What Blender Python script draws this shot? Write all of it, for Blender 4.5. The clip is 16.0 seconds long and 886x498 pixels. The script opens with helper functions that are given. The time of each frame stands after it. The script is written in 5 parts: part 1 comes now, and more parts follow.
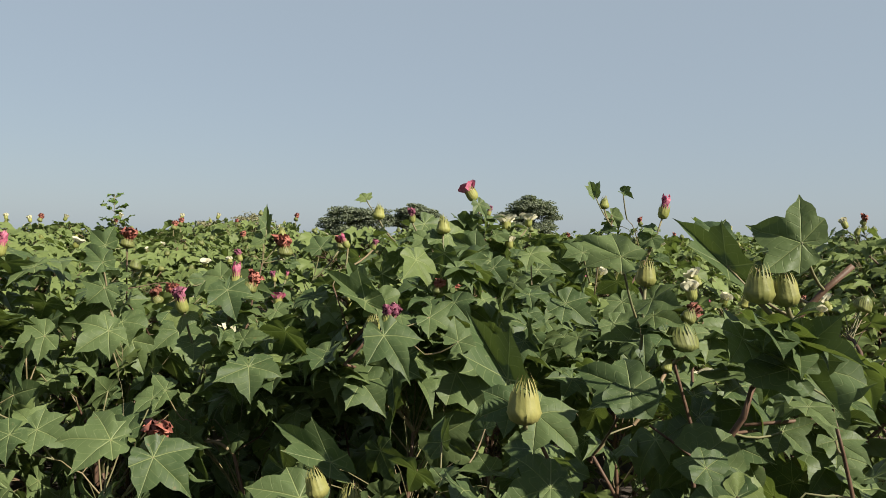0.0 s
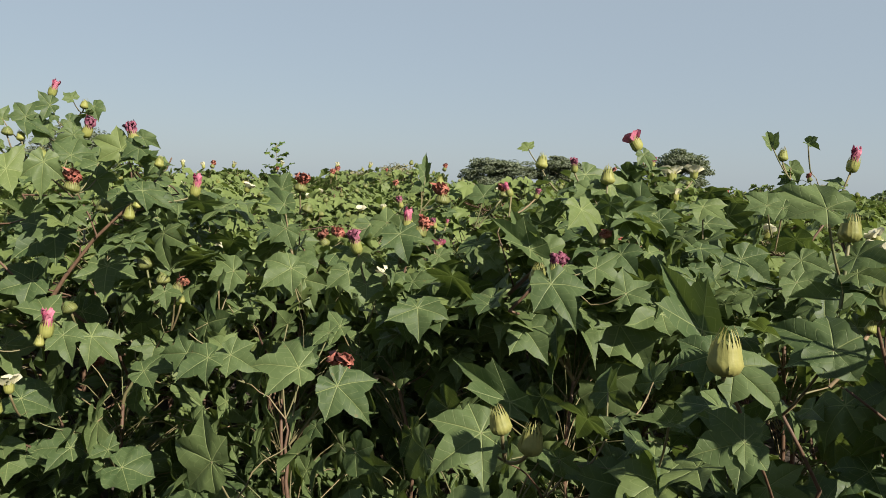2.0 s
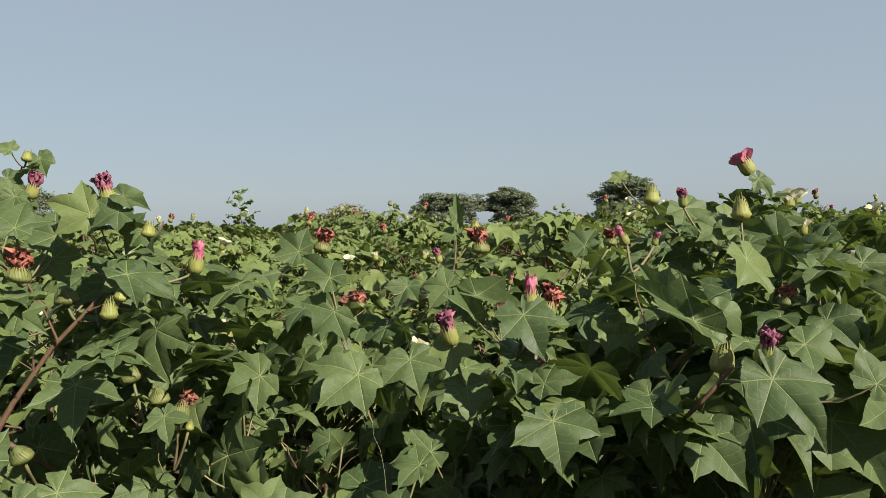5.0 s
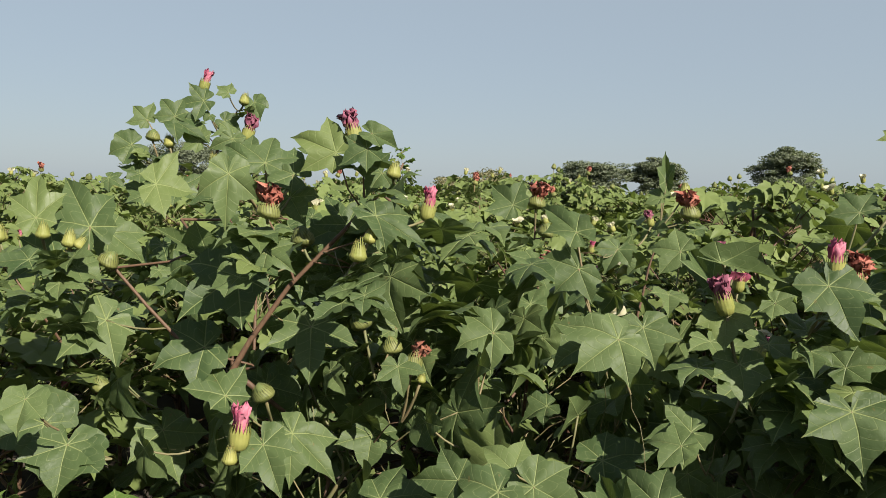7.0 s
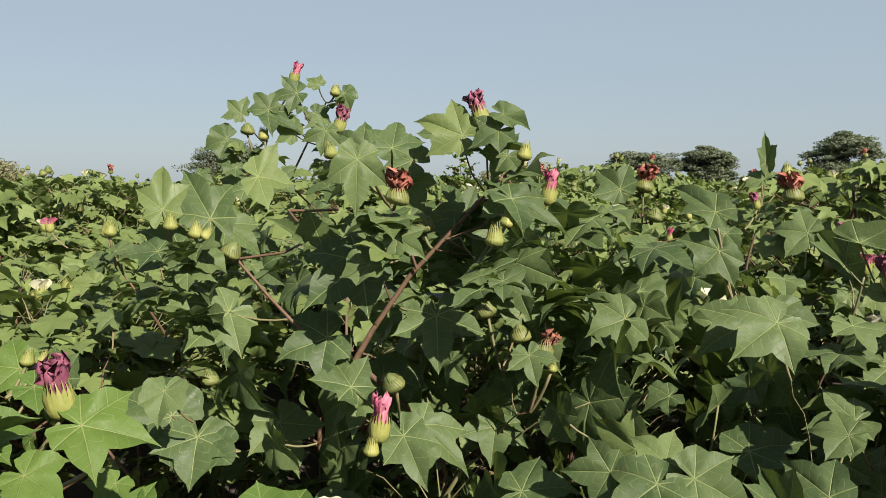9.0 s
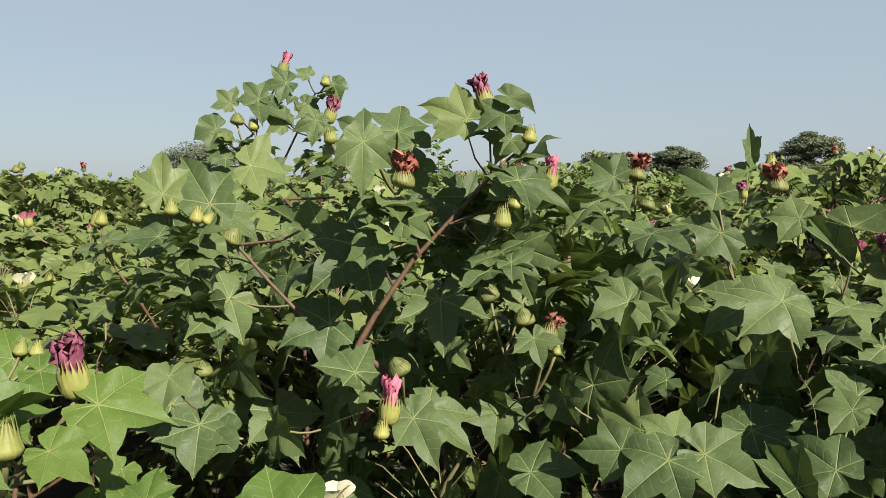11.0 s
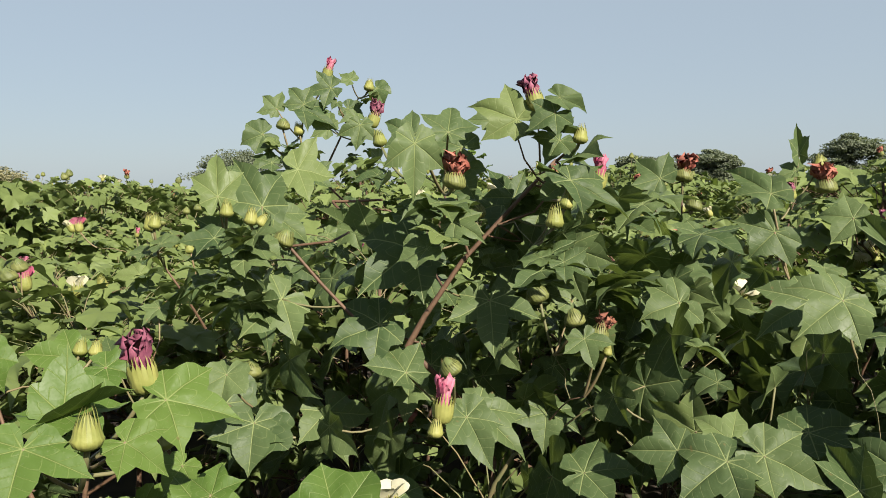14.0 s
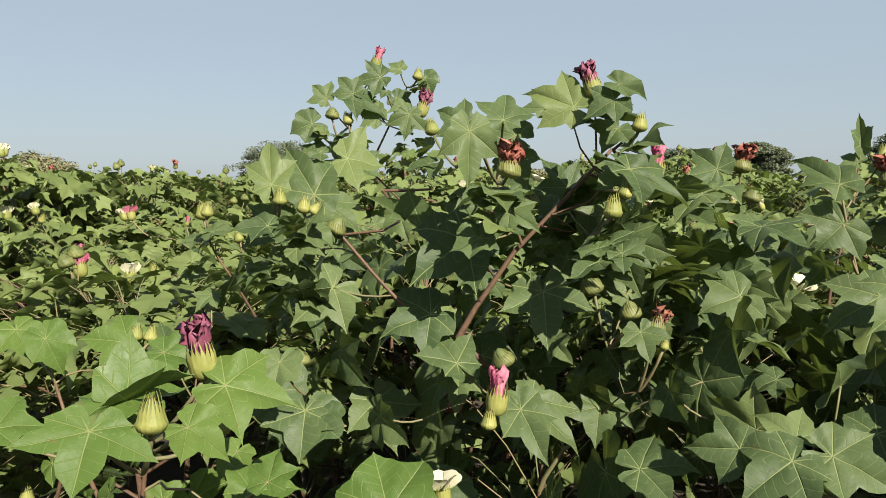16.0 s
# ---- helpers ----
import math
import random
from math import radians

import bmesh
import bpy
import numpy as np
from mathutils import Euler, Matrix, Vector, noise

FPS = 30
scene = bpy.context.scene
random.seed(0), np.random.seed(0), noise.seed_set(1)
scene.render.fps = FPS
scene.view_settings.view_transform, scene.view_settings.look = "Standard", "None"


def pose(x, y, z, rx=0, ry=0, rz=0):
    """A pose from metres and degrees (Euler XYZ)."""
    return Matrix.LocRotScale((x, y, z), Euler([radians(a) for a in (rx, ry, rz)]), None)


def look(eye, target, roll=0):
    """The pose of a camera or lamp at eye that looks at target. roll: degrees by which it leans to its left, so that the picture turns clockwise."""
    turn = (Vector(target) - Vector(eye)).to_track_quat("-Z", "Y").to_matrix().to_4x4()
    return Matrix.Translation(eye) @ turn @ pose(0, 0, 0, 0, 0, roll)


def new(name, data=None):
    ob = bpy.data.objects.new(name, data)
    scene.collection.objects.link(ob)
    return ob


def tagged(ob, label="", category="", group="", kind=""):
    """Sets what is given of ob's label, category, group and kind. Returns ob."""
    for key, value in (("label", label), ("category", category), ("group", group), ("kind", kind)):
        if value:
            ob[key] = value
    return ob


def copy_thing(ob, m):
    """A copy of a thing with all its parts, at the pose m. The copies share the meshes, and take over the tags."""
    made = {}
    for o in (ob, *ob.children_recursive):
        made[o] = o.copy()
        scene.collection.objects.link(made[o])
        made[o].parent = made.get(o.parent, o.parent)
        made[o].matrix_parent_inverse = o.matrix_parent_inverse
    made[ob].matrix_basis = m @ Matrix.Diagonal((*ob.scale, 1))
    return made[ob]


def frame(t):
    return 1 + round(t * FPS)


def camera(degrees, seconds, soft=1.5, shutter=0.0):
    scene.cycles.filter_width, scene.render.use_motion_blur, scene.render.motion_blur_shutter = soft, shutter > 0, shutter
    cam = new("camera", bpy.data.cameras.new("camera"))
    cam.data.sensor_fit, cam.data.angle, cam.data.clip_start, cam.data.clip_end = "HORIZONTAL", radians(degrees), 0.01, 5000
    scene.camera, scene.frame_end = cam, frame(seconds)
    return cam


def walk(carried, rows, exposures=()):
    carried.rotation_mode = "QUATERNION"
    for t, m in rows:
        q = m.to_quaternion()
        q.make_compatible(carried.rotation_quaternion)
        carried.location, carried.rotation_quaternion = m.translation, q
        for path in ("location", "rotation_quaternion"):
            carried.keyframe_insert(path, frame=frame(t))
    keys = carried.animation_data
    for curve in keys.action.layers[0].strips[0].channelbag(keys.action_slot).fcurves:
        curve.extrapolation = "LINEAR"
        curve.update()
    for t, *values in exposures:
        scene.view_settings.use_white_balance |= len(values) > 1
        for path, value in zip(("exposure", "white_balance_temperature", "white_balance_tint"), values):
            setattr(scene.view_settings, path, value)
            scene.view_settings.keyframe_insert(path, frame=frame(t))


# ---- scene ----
cam = camera(62.2, 16.0, soft=0.5)
PATH = [
    (0, (0.0, 0.0, 1.25), (-0.106, 1.997, 1.228), 0.9),
    (0.5, (-0.011, 0.001, 1.248), (-0.169, 1.993, 1.163), 1.1),
    (1, (-0.03, -0.005, 1.243), (-0.305, 1.971, 1.1), 2.1),
    (1.5, (-0.041, -0.009, 1.243), (-0.407, 1.95, 1.072), 2.5),
    (2, (-0.048, -0.013, 1.241), (-0.523, 1.923, 1.08), 2.1),
    (2.5, (-0.059, -0.023, 1.246), (-0.545, 1.913, 1.12), 1.3),
    (3, (-0.088, -0.006, 1.246), (-0.701, 1.893, 1.109), 1.3),
    (3.2, (-0.107, 0.023, 1.247), (-0.716, 1.923, 1.107), 1.0),
    (5.3, (-0.418, 0.377, 1.271), (-0.72, 2.354, 1.228), -0.5),
    (5.5, (-0.44, 0.384, 1.262), (-0.725, 2.363, 1.229), 0.2),
    (6, (-0.466, 0.418, 1.254), (-0.851, 2.377, 1.141), 1.3),
    (6.5, (-0.504, 0.42, 1.249), (-1.072, 2.331, 1.095), 1.4),
    (7, (-0.544, 0.4, 1.248), (-1.251, 2.264, 1.094), 1.1),
    (7.5, (-0.565, 0.386, 1.248), (-1.404, 2.193, 1.08), 0.2),
    (8, (-0.578, 0.388, 1.247), (-1.434, 2.186, 1.072), 0.5),
    (8.5, (-0.595, 0.388, 1.246), (-1.456, 2.187, 1.087), 0.2),
    (9, (-0.655, 0.386, 1.232), (-1.476, 2.202, 1.064), -0.3),
    (9.2, (-0.686, 0.373, 1.229), (-1.476, 2.202, 1.049), 0.0),
    (11.3, (-0.692, 0.367, 1.21), (-1.445, 2.213, 1.049), -0.4),
    (11.5, (-0.691, 0.363, 1.21), (-1.468, 2.201, 1.065), -0.6),
    (12, (-0.692, 0.368, 1.207), (-1.466, 2.205, 1.047), 0.2),
    (12.5, (-0.703, 0.369, 1.205), (-1.522, 2.185, 1.036), -0.1),
    (13, (-0.708, 0.367, 1.204), (-1.554, 2.171, 1.032), 0.0),
    (13.5, (-0.717, 0.357, 1.201), (-1.6, 2.143, 1.029), -0.6),
    (14, (-0.711, 0.355, 1.205), (-1.546, 2.166, 1.054), -0.8),
    (14.5, (-0.711, 0.352, 1.202), (-1.553, 2.157, 1.023), -0.8),
    (15, (-0.727, 0.352, 1.2), (-1.616, 2.134, 1.018), -0.4),
    (15.5, (-0.737, 0.36, 1.201), (-1.693, 2.107, 1.019), -1.0),
    (16, (-0.731, 0.358, 1.201), (-1.663, 2.119, 1.03), -0.5),
]
walk(cam, [(t, look(eye, target, roll)) for t, eye, target, roll in PATH], exposures=[(0, 1.0), (3.2, 1.06), (5.5, .98), (7.5, 1.07), (9.2, 1.10), (11.3, 1.16), (16, 1.18)])

# ---- light ----
SUN_HEIGHT, SUN_SIDE = 36.0, 124.0          # degrees above the horizon; clockwise from +y
world = bpy.data.worlds.new("sky")
scene.world = world
world.use_nodes = True
wn, wl = world.node_tree.nodes, world.node_tree.links
sky = wn.new("ShaderNodeTexSky")
sky.sky_type = "NISHITA"
sky.sun_disc = False
sky.sun_elevation, sky.sun_rotation = radians(SUN_HEIGHT), radians(SUN_SIDE)
sky.air_density, sky.dust_density, sky.ozone_density = 1.0, 1.2, 1.0
haze = wn.new("ShaderNodeMix")
haze.data_type = "RGBA"
up_way = wn.new("ShaderNodeSeparateXYZ")
wl.new(wn.new("ShaderNodeTexCoord").outputs["Generated"], up_way.inputs[0])
thin = wn.new("ShaderNodeMapRange")                     # the haze thins towards the zenith
wl.new(up_way.outputs[2], thin.inputs[0])
for i, v in enumerate((0.36, 0.85, 0.74, 0.12)):
    thin.inputs[i + 1].default_value = v
wl.new(thin.outputs[0], haze.inputs[0])
haze.inputs[7].default_value = (4.3, 5.05, 5.72, 1)   # even grey-blue haze over the field
wl.new(sky.outputs[0], haze.inputs[6])
wl.new(haze.outputs[2], wn["Background"].inputs[0])
wn["Background"].inputs[1].default_value = 0.050

sun_data = bpy.data.lights.new("sun", "SUN")
sun_data.energy, sun_data.angle, sun_data.color = 5.0, radians(0.5), (1.0, 0.93, 0.80)
sun = new("sun", sun_data)
sd = Vector((math.sin(radians(SUN_SIDE)) * math.cos(radians(SUN_HEIGHT)), math.cos(radians(SUN_SIDE)) * math.cos(radians(SUN_HEIGHT)), math.sin(radians(SUN_HEIGHT))))
sun.matrix_basis = look(sd * 50, (0, 0, 0))


# ---- materials ----
def shader(name, rough=0.6, spec=0.3):
    m = bpy.data.materials.new(name)
    m.use_nodes = True
    n, l = m.node_tree.nodes, m.node_tree.links
    b = n["Principled BSDF"]
    b.inputs["Roughness"].default_value = rough
    b.inputs["Specular IOR Level"].default_value = spec
    return m, n, l, b


def value(n, l, op, a, b=None, c=None, clamp=False):
    k = n.new("ShaderNodeMath")
    k.operation, k.use_clamp = op, clamp
    for i, v in enumerate((a, b, c)):
        if v is None:
            continue
        if isinstance(v, (int, float)):
            k.inputs[i].default_value = v
        else:
            l.new(v, k.inputs[i])
    return k.outputs[0]


def blend(n, l, f, a, b):
    k = n.new("ShaderNodeMix")
    k.data_type = "RGBA"
    for i, v in ((0, f), (6, a), (7, b)):
        if isinstance(v, (int, float)):
            k.inputs[i].default_value = v
        elif isinstance(v, tuple):
            k.inputs[i].default_value = (*v, 1)
        else:
            l.new(v, k.inputs[i])
    return k.outputs[2]


def span(n, l, v, a, b, c=0.0, d=1.0):
    k = n.new("ShaderNodeMapRange")
    l.new(v, k.inputs[0])
    for i, x in enumerate((a, b, c, d)):
        k.inputs[i + 1].default_value = x
    return k.outputs[0]


def grain(n, l, scale, detail=3.0, coords="Object"):
    k = n.new("ShaderNodeTexNoise")
    k.inputs["Scale"].default_value, k.inputs["Detail"].default_value = scale, detail
    if coords == "World":
        l.new(n.new("ShaderNodeNewGeometry").outputs["Position"], k.inputs["Vector"])
    else:
        l.new(n.new("ShaderNodeTexCoord").outputs[coords], k.inputs["Vector"])
    return k.outputs["Fac"]


def own_chance(n, l):
    """A number of its own for every piece, joined or not."""
    a, b = n.new("ShaderNodeObjectInfo").outputs["Random"], n.new("ShaderNodeNewGeometry").outputs["Random Per Island"]
    return value(n, l, "FRACT", value(n, l, "ADD", a, b))


def relief(n, l, b, height, strength, distance):
    k = n.new("ShaderNodeBump")
    k.inputs["Strength"].default_value, k.inputs["Distance"].default_value = strength, distance
    l.new(height, k.inputs["Height"])
    l.new(k.outputs[0], b.inputs["Normal"])


def see_through(m, n, l, b, colour, part):
    """Thin blades let some light pass."""
    t, mix = n.new("ShaderNodeBsdfTranslucent"), n.new("ShaderNodeMixShader")
    if isinstance(colour, tuple):
        t.inputs[0].default_value = (*colour, 1)
    else:
        l.new(colour, t.inputs[0])
    mix.inputs[0].default_value = part
    l.new(b.outputs[0], mix.inputs[1])
    l.new(t.outputs[0], mix.inputs[2])
    l.new(mix.outputs[0], n["Material Output"].inputs[0])


def leaf_material(name, dark, light, vein, fine=True):
    m, n, l, b = shader(name, 0.55, 0.20)
    chance = own_chance(n, l)
    patches = grain(n, l, 35.0, 4.0, "World")
    tone = blend(n, l, chance, dark, light)
    tone = blend(n, l, span(n, l, patches, 0.35, 0.7, 0.0, 0.35), tone, light)
    # a few leaves turn yellowish
    tone = blend(n, l, span(n, l, chance, 0.93, 1.0, 0.0, 0.25), tone, (0.17, 0.20, 0.045))
    if fine:
        uv = n.new("ShaderNodeUVMap")
        s = n.new("ShaderNodeSeparateXYZ")
        l.new(uv.outputs[0], s.inputs[0])
        u, v = s.outputs[0], s.outputs[1]
        wide = value(n, l, "MULTIPLY_ADD", v, -0.010, 0.0165)
        main = value(n, l, "SUBTRACT", 1.0, value(n, l, "DIVIDE", u, wide), None, True)
        slant = value(n, l, "MULTIPLY_ADD", u, -0.85, v)
        slant = value(n, l, "MULTIPLY_ADD", value(n, l, "MULTIPLY", u, u), 1.1, slant)
        near = value(n, l, "ABSOLUTE", value(n, l, "SUBTRACT", value(n, l, "FRACT", value(n, l, "MULTIPLY", slant, 6.5)), 0.5))
        side = span(n, l, near, 0.0, 0.065, 0.40, 0.0)
        net = grain(n, l, 60.0, 2.0, "UV")
        side = value(n, l, "MULTIPLY", side, span(n, l, net, 0.3, 0.6, 0.4, 1.0))
        veins = value(n, l, "MAXIMUM", main, side)
        tone = blend(n, l, value(n, l, "MULTIPLY", veins, 0.92), tone, vein)
        dust = grain(n, l, 420.0, 2.0, "World")
        tone = blend(n, l, span(n, l, dust, 0.62, 0.78, 0.0, 0.25), tone, (0.20, 0.22, 0.13))
        # small brown spots
        spots = grain(n, l, 90.0, 1.0, "World")
        tone = blend(n, l, span(n, l, spots, 0.76, 0.80, 0.0, 0.6), tone, (0.13, 0.10, 0.04))
        puff = value(n, l, "MULTIPLY_ADD", veins, -0.22, value(n, l, "MULTIPLY", patches, 1.1))
        relief(n, l, b, puff, 0.65, 0.004)
        l.new(span(n, l, patches, 0.3, 0.7, 0.42, 0.62), b.inputs["Roughness"])
    l.new(tone, b.inputs["Base Color"])
    see_through(m, n, l, b, blend(n, l, 0.6, tone, (0.24, 0.33, 0.045)), 0.22)
    return m


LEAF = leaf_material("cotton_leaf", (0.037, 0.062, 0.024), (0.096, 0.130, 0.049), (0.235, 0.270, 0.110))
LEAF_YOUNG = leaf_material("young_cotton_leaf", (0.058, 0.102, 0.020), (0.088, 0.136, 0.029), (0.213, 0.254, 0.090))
# brighter copy of LEAF: sunlight on the open field put into its colour
LEAF_LIT = leaf_material("cotton_leaf_lit", (0.080, 0.110, 0.034), (0.146, 0.184, 0.062), (0.197, 0.246, 0.107), False)
# crown colour made paler and greyer: distance haze is put into it
TREE_LEAF = leaf_material("acacia_foliage", (0.080, 0.095, 0.064), (0.132, 0.150, 0.100), (0.082, 0.082, 0.082), False)
BUSH_LEAF = leaf_material("dry_bush_foliage", (0.150, 0.142, 0.075), (0.235, 0.215, 0.122), (0.1, 0.1, 0.1), False)


def plain(name, a, b_, scale, rough=0.6, glow_through=0.0, bump=0.0, stretch=None):
    m, n, l, b = shader(name, rough)
    g = grain(n, l, scale, 4.0, "World")
    chance = own_chance(n, l)
    f = value(n, l, "MULTIPLY_ADD", chance, 0.5, value(n, l, "MULTIPLY_ADD", g, 1.2, -0.35), True)
    tone = blend(n, l, f, a, b_)
    l.new(tone, b.inputs["Base Color"])
    if bump:
        relief(n, l, b, g, bump, 0.002)
    if glow_through:
        see_through(m, n, l, b, tone, glow_through)
    return m


STEM_RED = plain("woody_stem", (0.060, 0.034, 0.024), (0.135, 0.080, 0.048), 120.0, 0.6, 0, 0.5)
STEM_GREEN = plain("green_stem", (0.10, 0.12, 0.05), (0.19, 0.13, 0.075), 30.0, 0.55)

def bract_material(name, dark, light, line, low=0.35, depth=0.6):
    """Toothed bract: pale ribs, dark furrows between the teeth, now and then a reddish tip."""
    m, n, l, b = shader(name, 0.55)
    uv = n.new("ShaderNodeUVMap")
    s = n.new("ShaderNodeSeparateXYZ")
    l.new(uv.outputs[0], s.inputs[0])
    near = value(n, l, "ABSOLUTE", value(n, l, "SUBTRACT", value(n, l, "FRACT", s.outputs[0]), 0.5))
    g = grain(n, l, 140.0, 3.0, "World")
    tone = blend(n, l, value(n, l, "MULTIPLY_ADD", own_chance(n, l), 0.6, value(n, l, "MULTIPLY_ADD", g, 0.8, -0.2), True), dark, light)
    gap = value(n, l, "MULTIPLY", span(n, l, near, 0.30, 0.47, 0.0, depth), span(n, l, s.outputs[1], low, low + 0.4, 0.1, 1.0))
    tone = blend(n, l, gap, tone, line)
    tip = value(n, l, "MULTIPLY", span(n, l, s.outputs[1], 0.72, 1.0, 0.0, 0.7), span(n, l, g, 0.45, 0.6))
    tone = blend(n, l, tip, tone, (0.20, 0.09, 0.05))
    l.new(tone, b.inputs["Base Color"])
    relief(n, l, b, value(n, l, "MULTIPLY_ADD", near, -0.4, g), 0.35, 0.002)
    see_through(m, n, l, b, tone, 0.2)
    return m


BRACT = bract_material("green_bract", (0.098, 0.119, 0.037), (0.213, 0.221, 0.070), (0.045, 0.049, 0.018), 0.05, 0.75)
BRACT_PALE = bract_material("yellow_bract", (0.164, 0.189, 0.045), (0.312, 0.303, 0.090), (0.131, 0.098, 0.037), 0.35, 0.4)
BRACT_POD = bract_material("wrinkled_bract", (0.15, 0.165, 0.045), (0.31, 0.29, 0.095), (0.13, 0.085, 0.034), 0.45, 0.35)
BOLL = plain("green_boll", (0.070, 0.098, 0.033), (0.131, 0.156, 0.053), 70.0, 0.45)
CREAM = plain("cream_petal", (0.476, 0.451, 0.295), (0.574, 0.549, 0.410), 60.0, 0.55, 0.25, 0.15)
PINK = plain("pink_petal", (0.295, 0.025, 0.082), (0.508, 0.197, 0.262), 130.0, 0.55, 0.25, 0.4)
DARK_PINK = plain("purple_petal", (0.07, 0.010, 0.028), (0.38, 0.13, 0.19), 75.0, 0.55, 0.15, 0.5)
SALMON = plain("salmon_petal", (0.213, 0.049, 0.037), (0.426, 0.172, 0.123), 130.0, 0.6, 0.15, 0.5)
BROWN = plain("dried_petal", (0.11, 0.035, 0.03), (0.25, 0.10, 0.06), 80.0, 0.7, 0.0, 0.5)
POLLEN = plain("pollen", (0.60, 0.45, 0.12), (0.75, 0.62, 0.25), 300.0, 0.8)
BARK = plain("tree_bark", (0.07, 0.05, 0.04), (0.14, 0.11, 0.085), 5.0, 0.9, 0, 0.6)
SOIL = plain("black_soil", (0.040, 0.032, 0.026), (0.085, 0.068, 0.053), 9.0, 0.95, 0, 0.8)


# ---- mesh tools ----
def mesh_of(name, verts, faces, material, uvs=None):
    me = bpy.data.meshes.new(name)
    me.from_pydata([tuple(v) for v in verts], [], [tuple(f) for f in faces])
    if uvs is not None:
        layer = me.uv_layers.new(name="veins")
        at = np.empty(len(me.loops), dtype=np.int32)
        me.loops.foreach_get("vertex_index", at)
        layer.data.foreach_set("uv", np.asarray(uvs, dtype=np.float32)[at].ravel())
    me.polygons.foreach_set("use_smooth", np.ones(len(me.polygons), dtype=bool))
    me.materials.append(material)
    me.update()
    return me


def child(name, me, parent, m=None, label=""):
    ob = new(name, me)
    ob.parent = parent
    if m is not None:
        ob.matrix_basis = m
    return tagged(ob, label)


class Pile:
    """Gathers many shapes into one mesh."""
    def __init__(self):
        self.v, self.f, self.u, self.count = [], [], [], 0

    def add(self, verts, faces, uvs=None):
        verts = np.asarray(verts, dtype=float)
        self.v.append(verts)
        self.f += [tuple(i + self.count for i in f) for f in faces]
        self.u.append(np.zeros((len(verts), 2)) if uvs is None else np.asarray(uvs))
        self.count += len(verts)

    def mesh(self, name, material):
        return mesh_of(name, np.concatenate(self.v), self.f, material, np.concatenate(self.u))


def tube(points, radii, sides=5):
    """A tapered stem along points."""
    pts = [Vector(p) for p in points]
    verts, faces = [], []
    for i, p in enumerate(pts):
        ahead = (pts[min(i + 1, len(pts) - 1)] - pts[max(i - 1, 0)]).normalized()
        side = ahead.cross(Vector((0.31, 0.2, 0.93)) if abs(ahead.z) < 0.95 else Vector((1, 0, 0))).normalized()
        up = side.cross(ahead)
        for k in range(sides):
            a = 2 * math.pi * k / sides
            verts.append(p + (side * math.cos(a) + up * math.sin(a)) * radii[i])
    for i in range(len(pts) - 1):
        for k in range(sides):
            a, b = i * sides + k, i * sides + (k + 1) % sides
            faces.append((a, b, b + sides, a + sides))
    faces.append(tuple(range((len(pts) - 1) * sides, len(pts) * sides)))
    return verts, faces


def bend(a, b, sag, steps=5, kink=0.0, rng=random):
    """A curve from a to b that bows by sag."""
    a, b = Vector(a), Vector(b)
    out = []
    for i in range(steps + 1):
        f = i / steps
        p = a.lerp(b, f) + Vector((0, 0, sag)) * 4 * f * (1 - f)
        if kink and 0 < i < steps:
            p += Vector((rng.uniform(-1, 1), rng.uniform(-1, 1), rng.uniform(-1, 1))) * kink
        out.append(p)
    return out


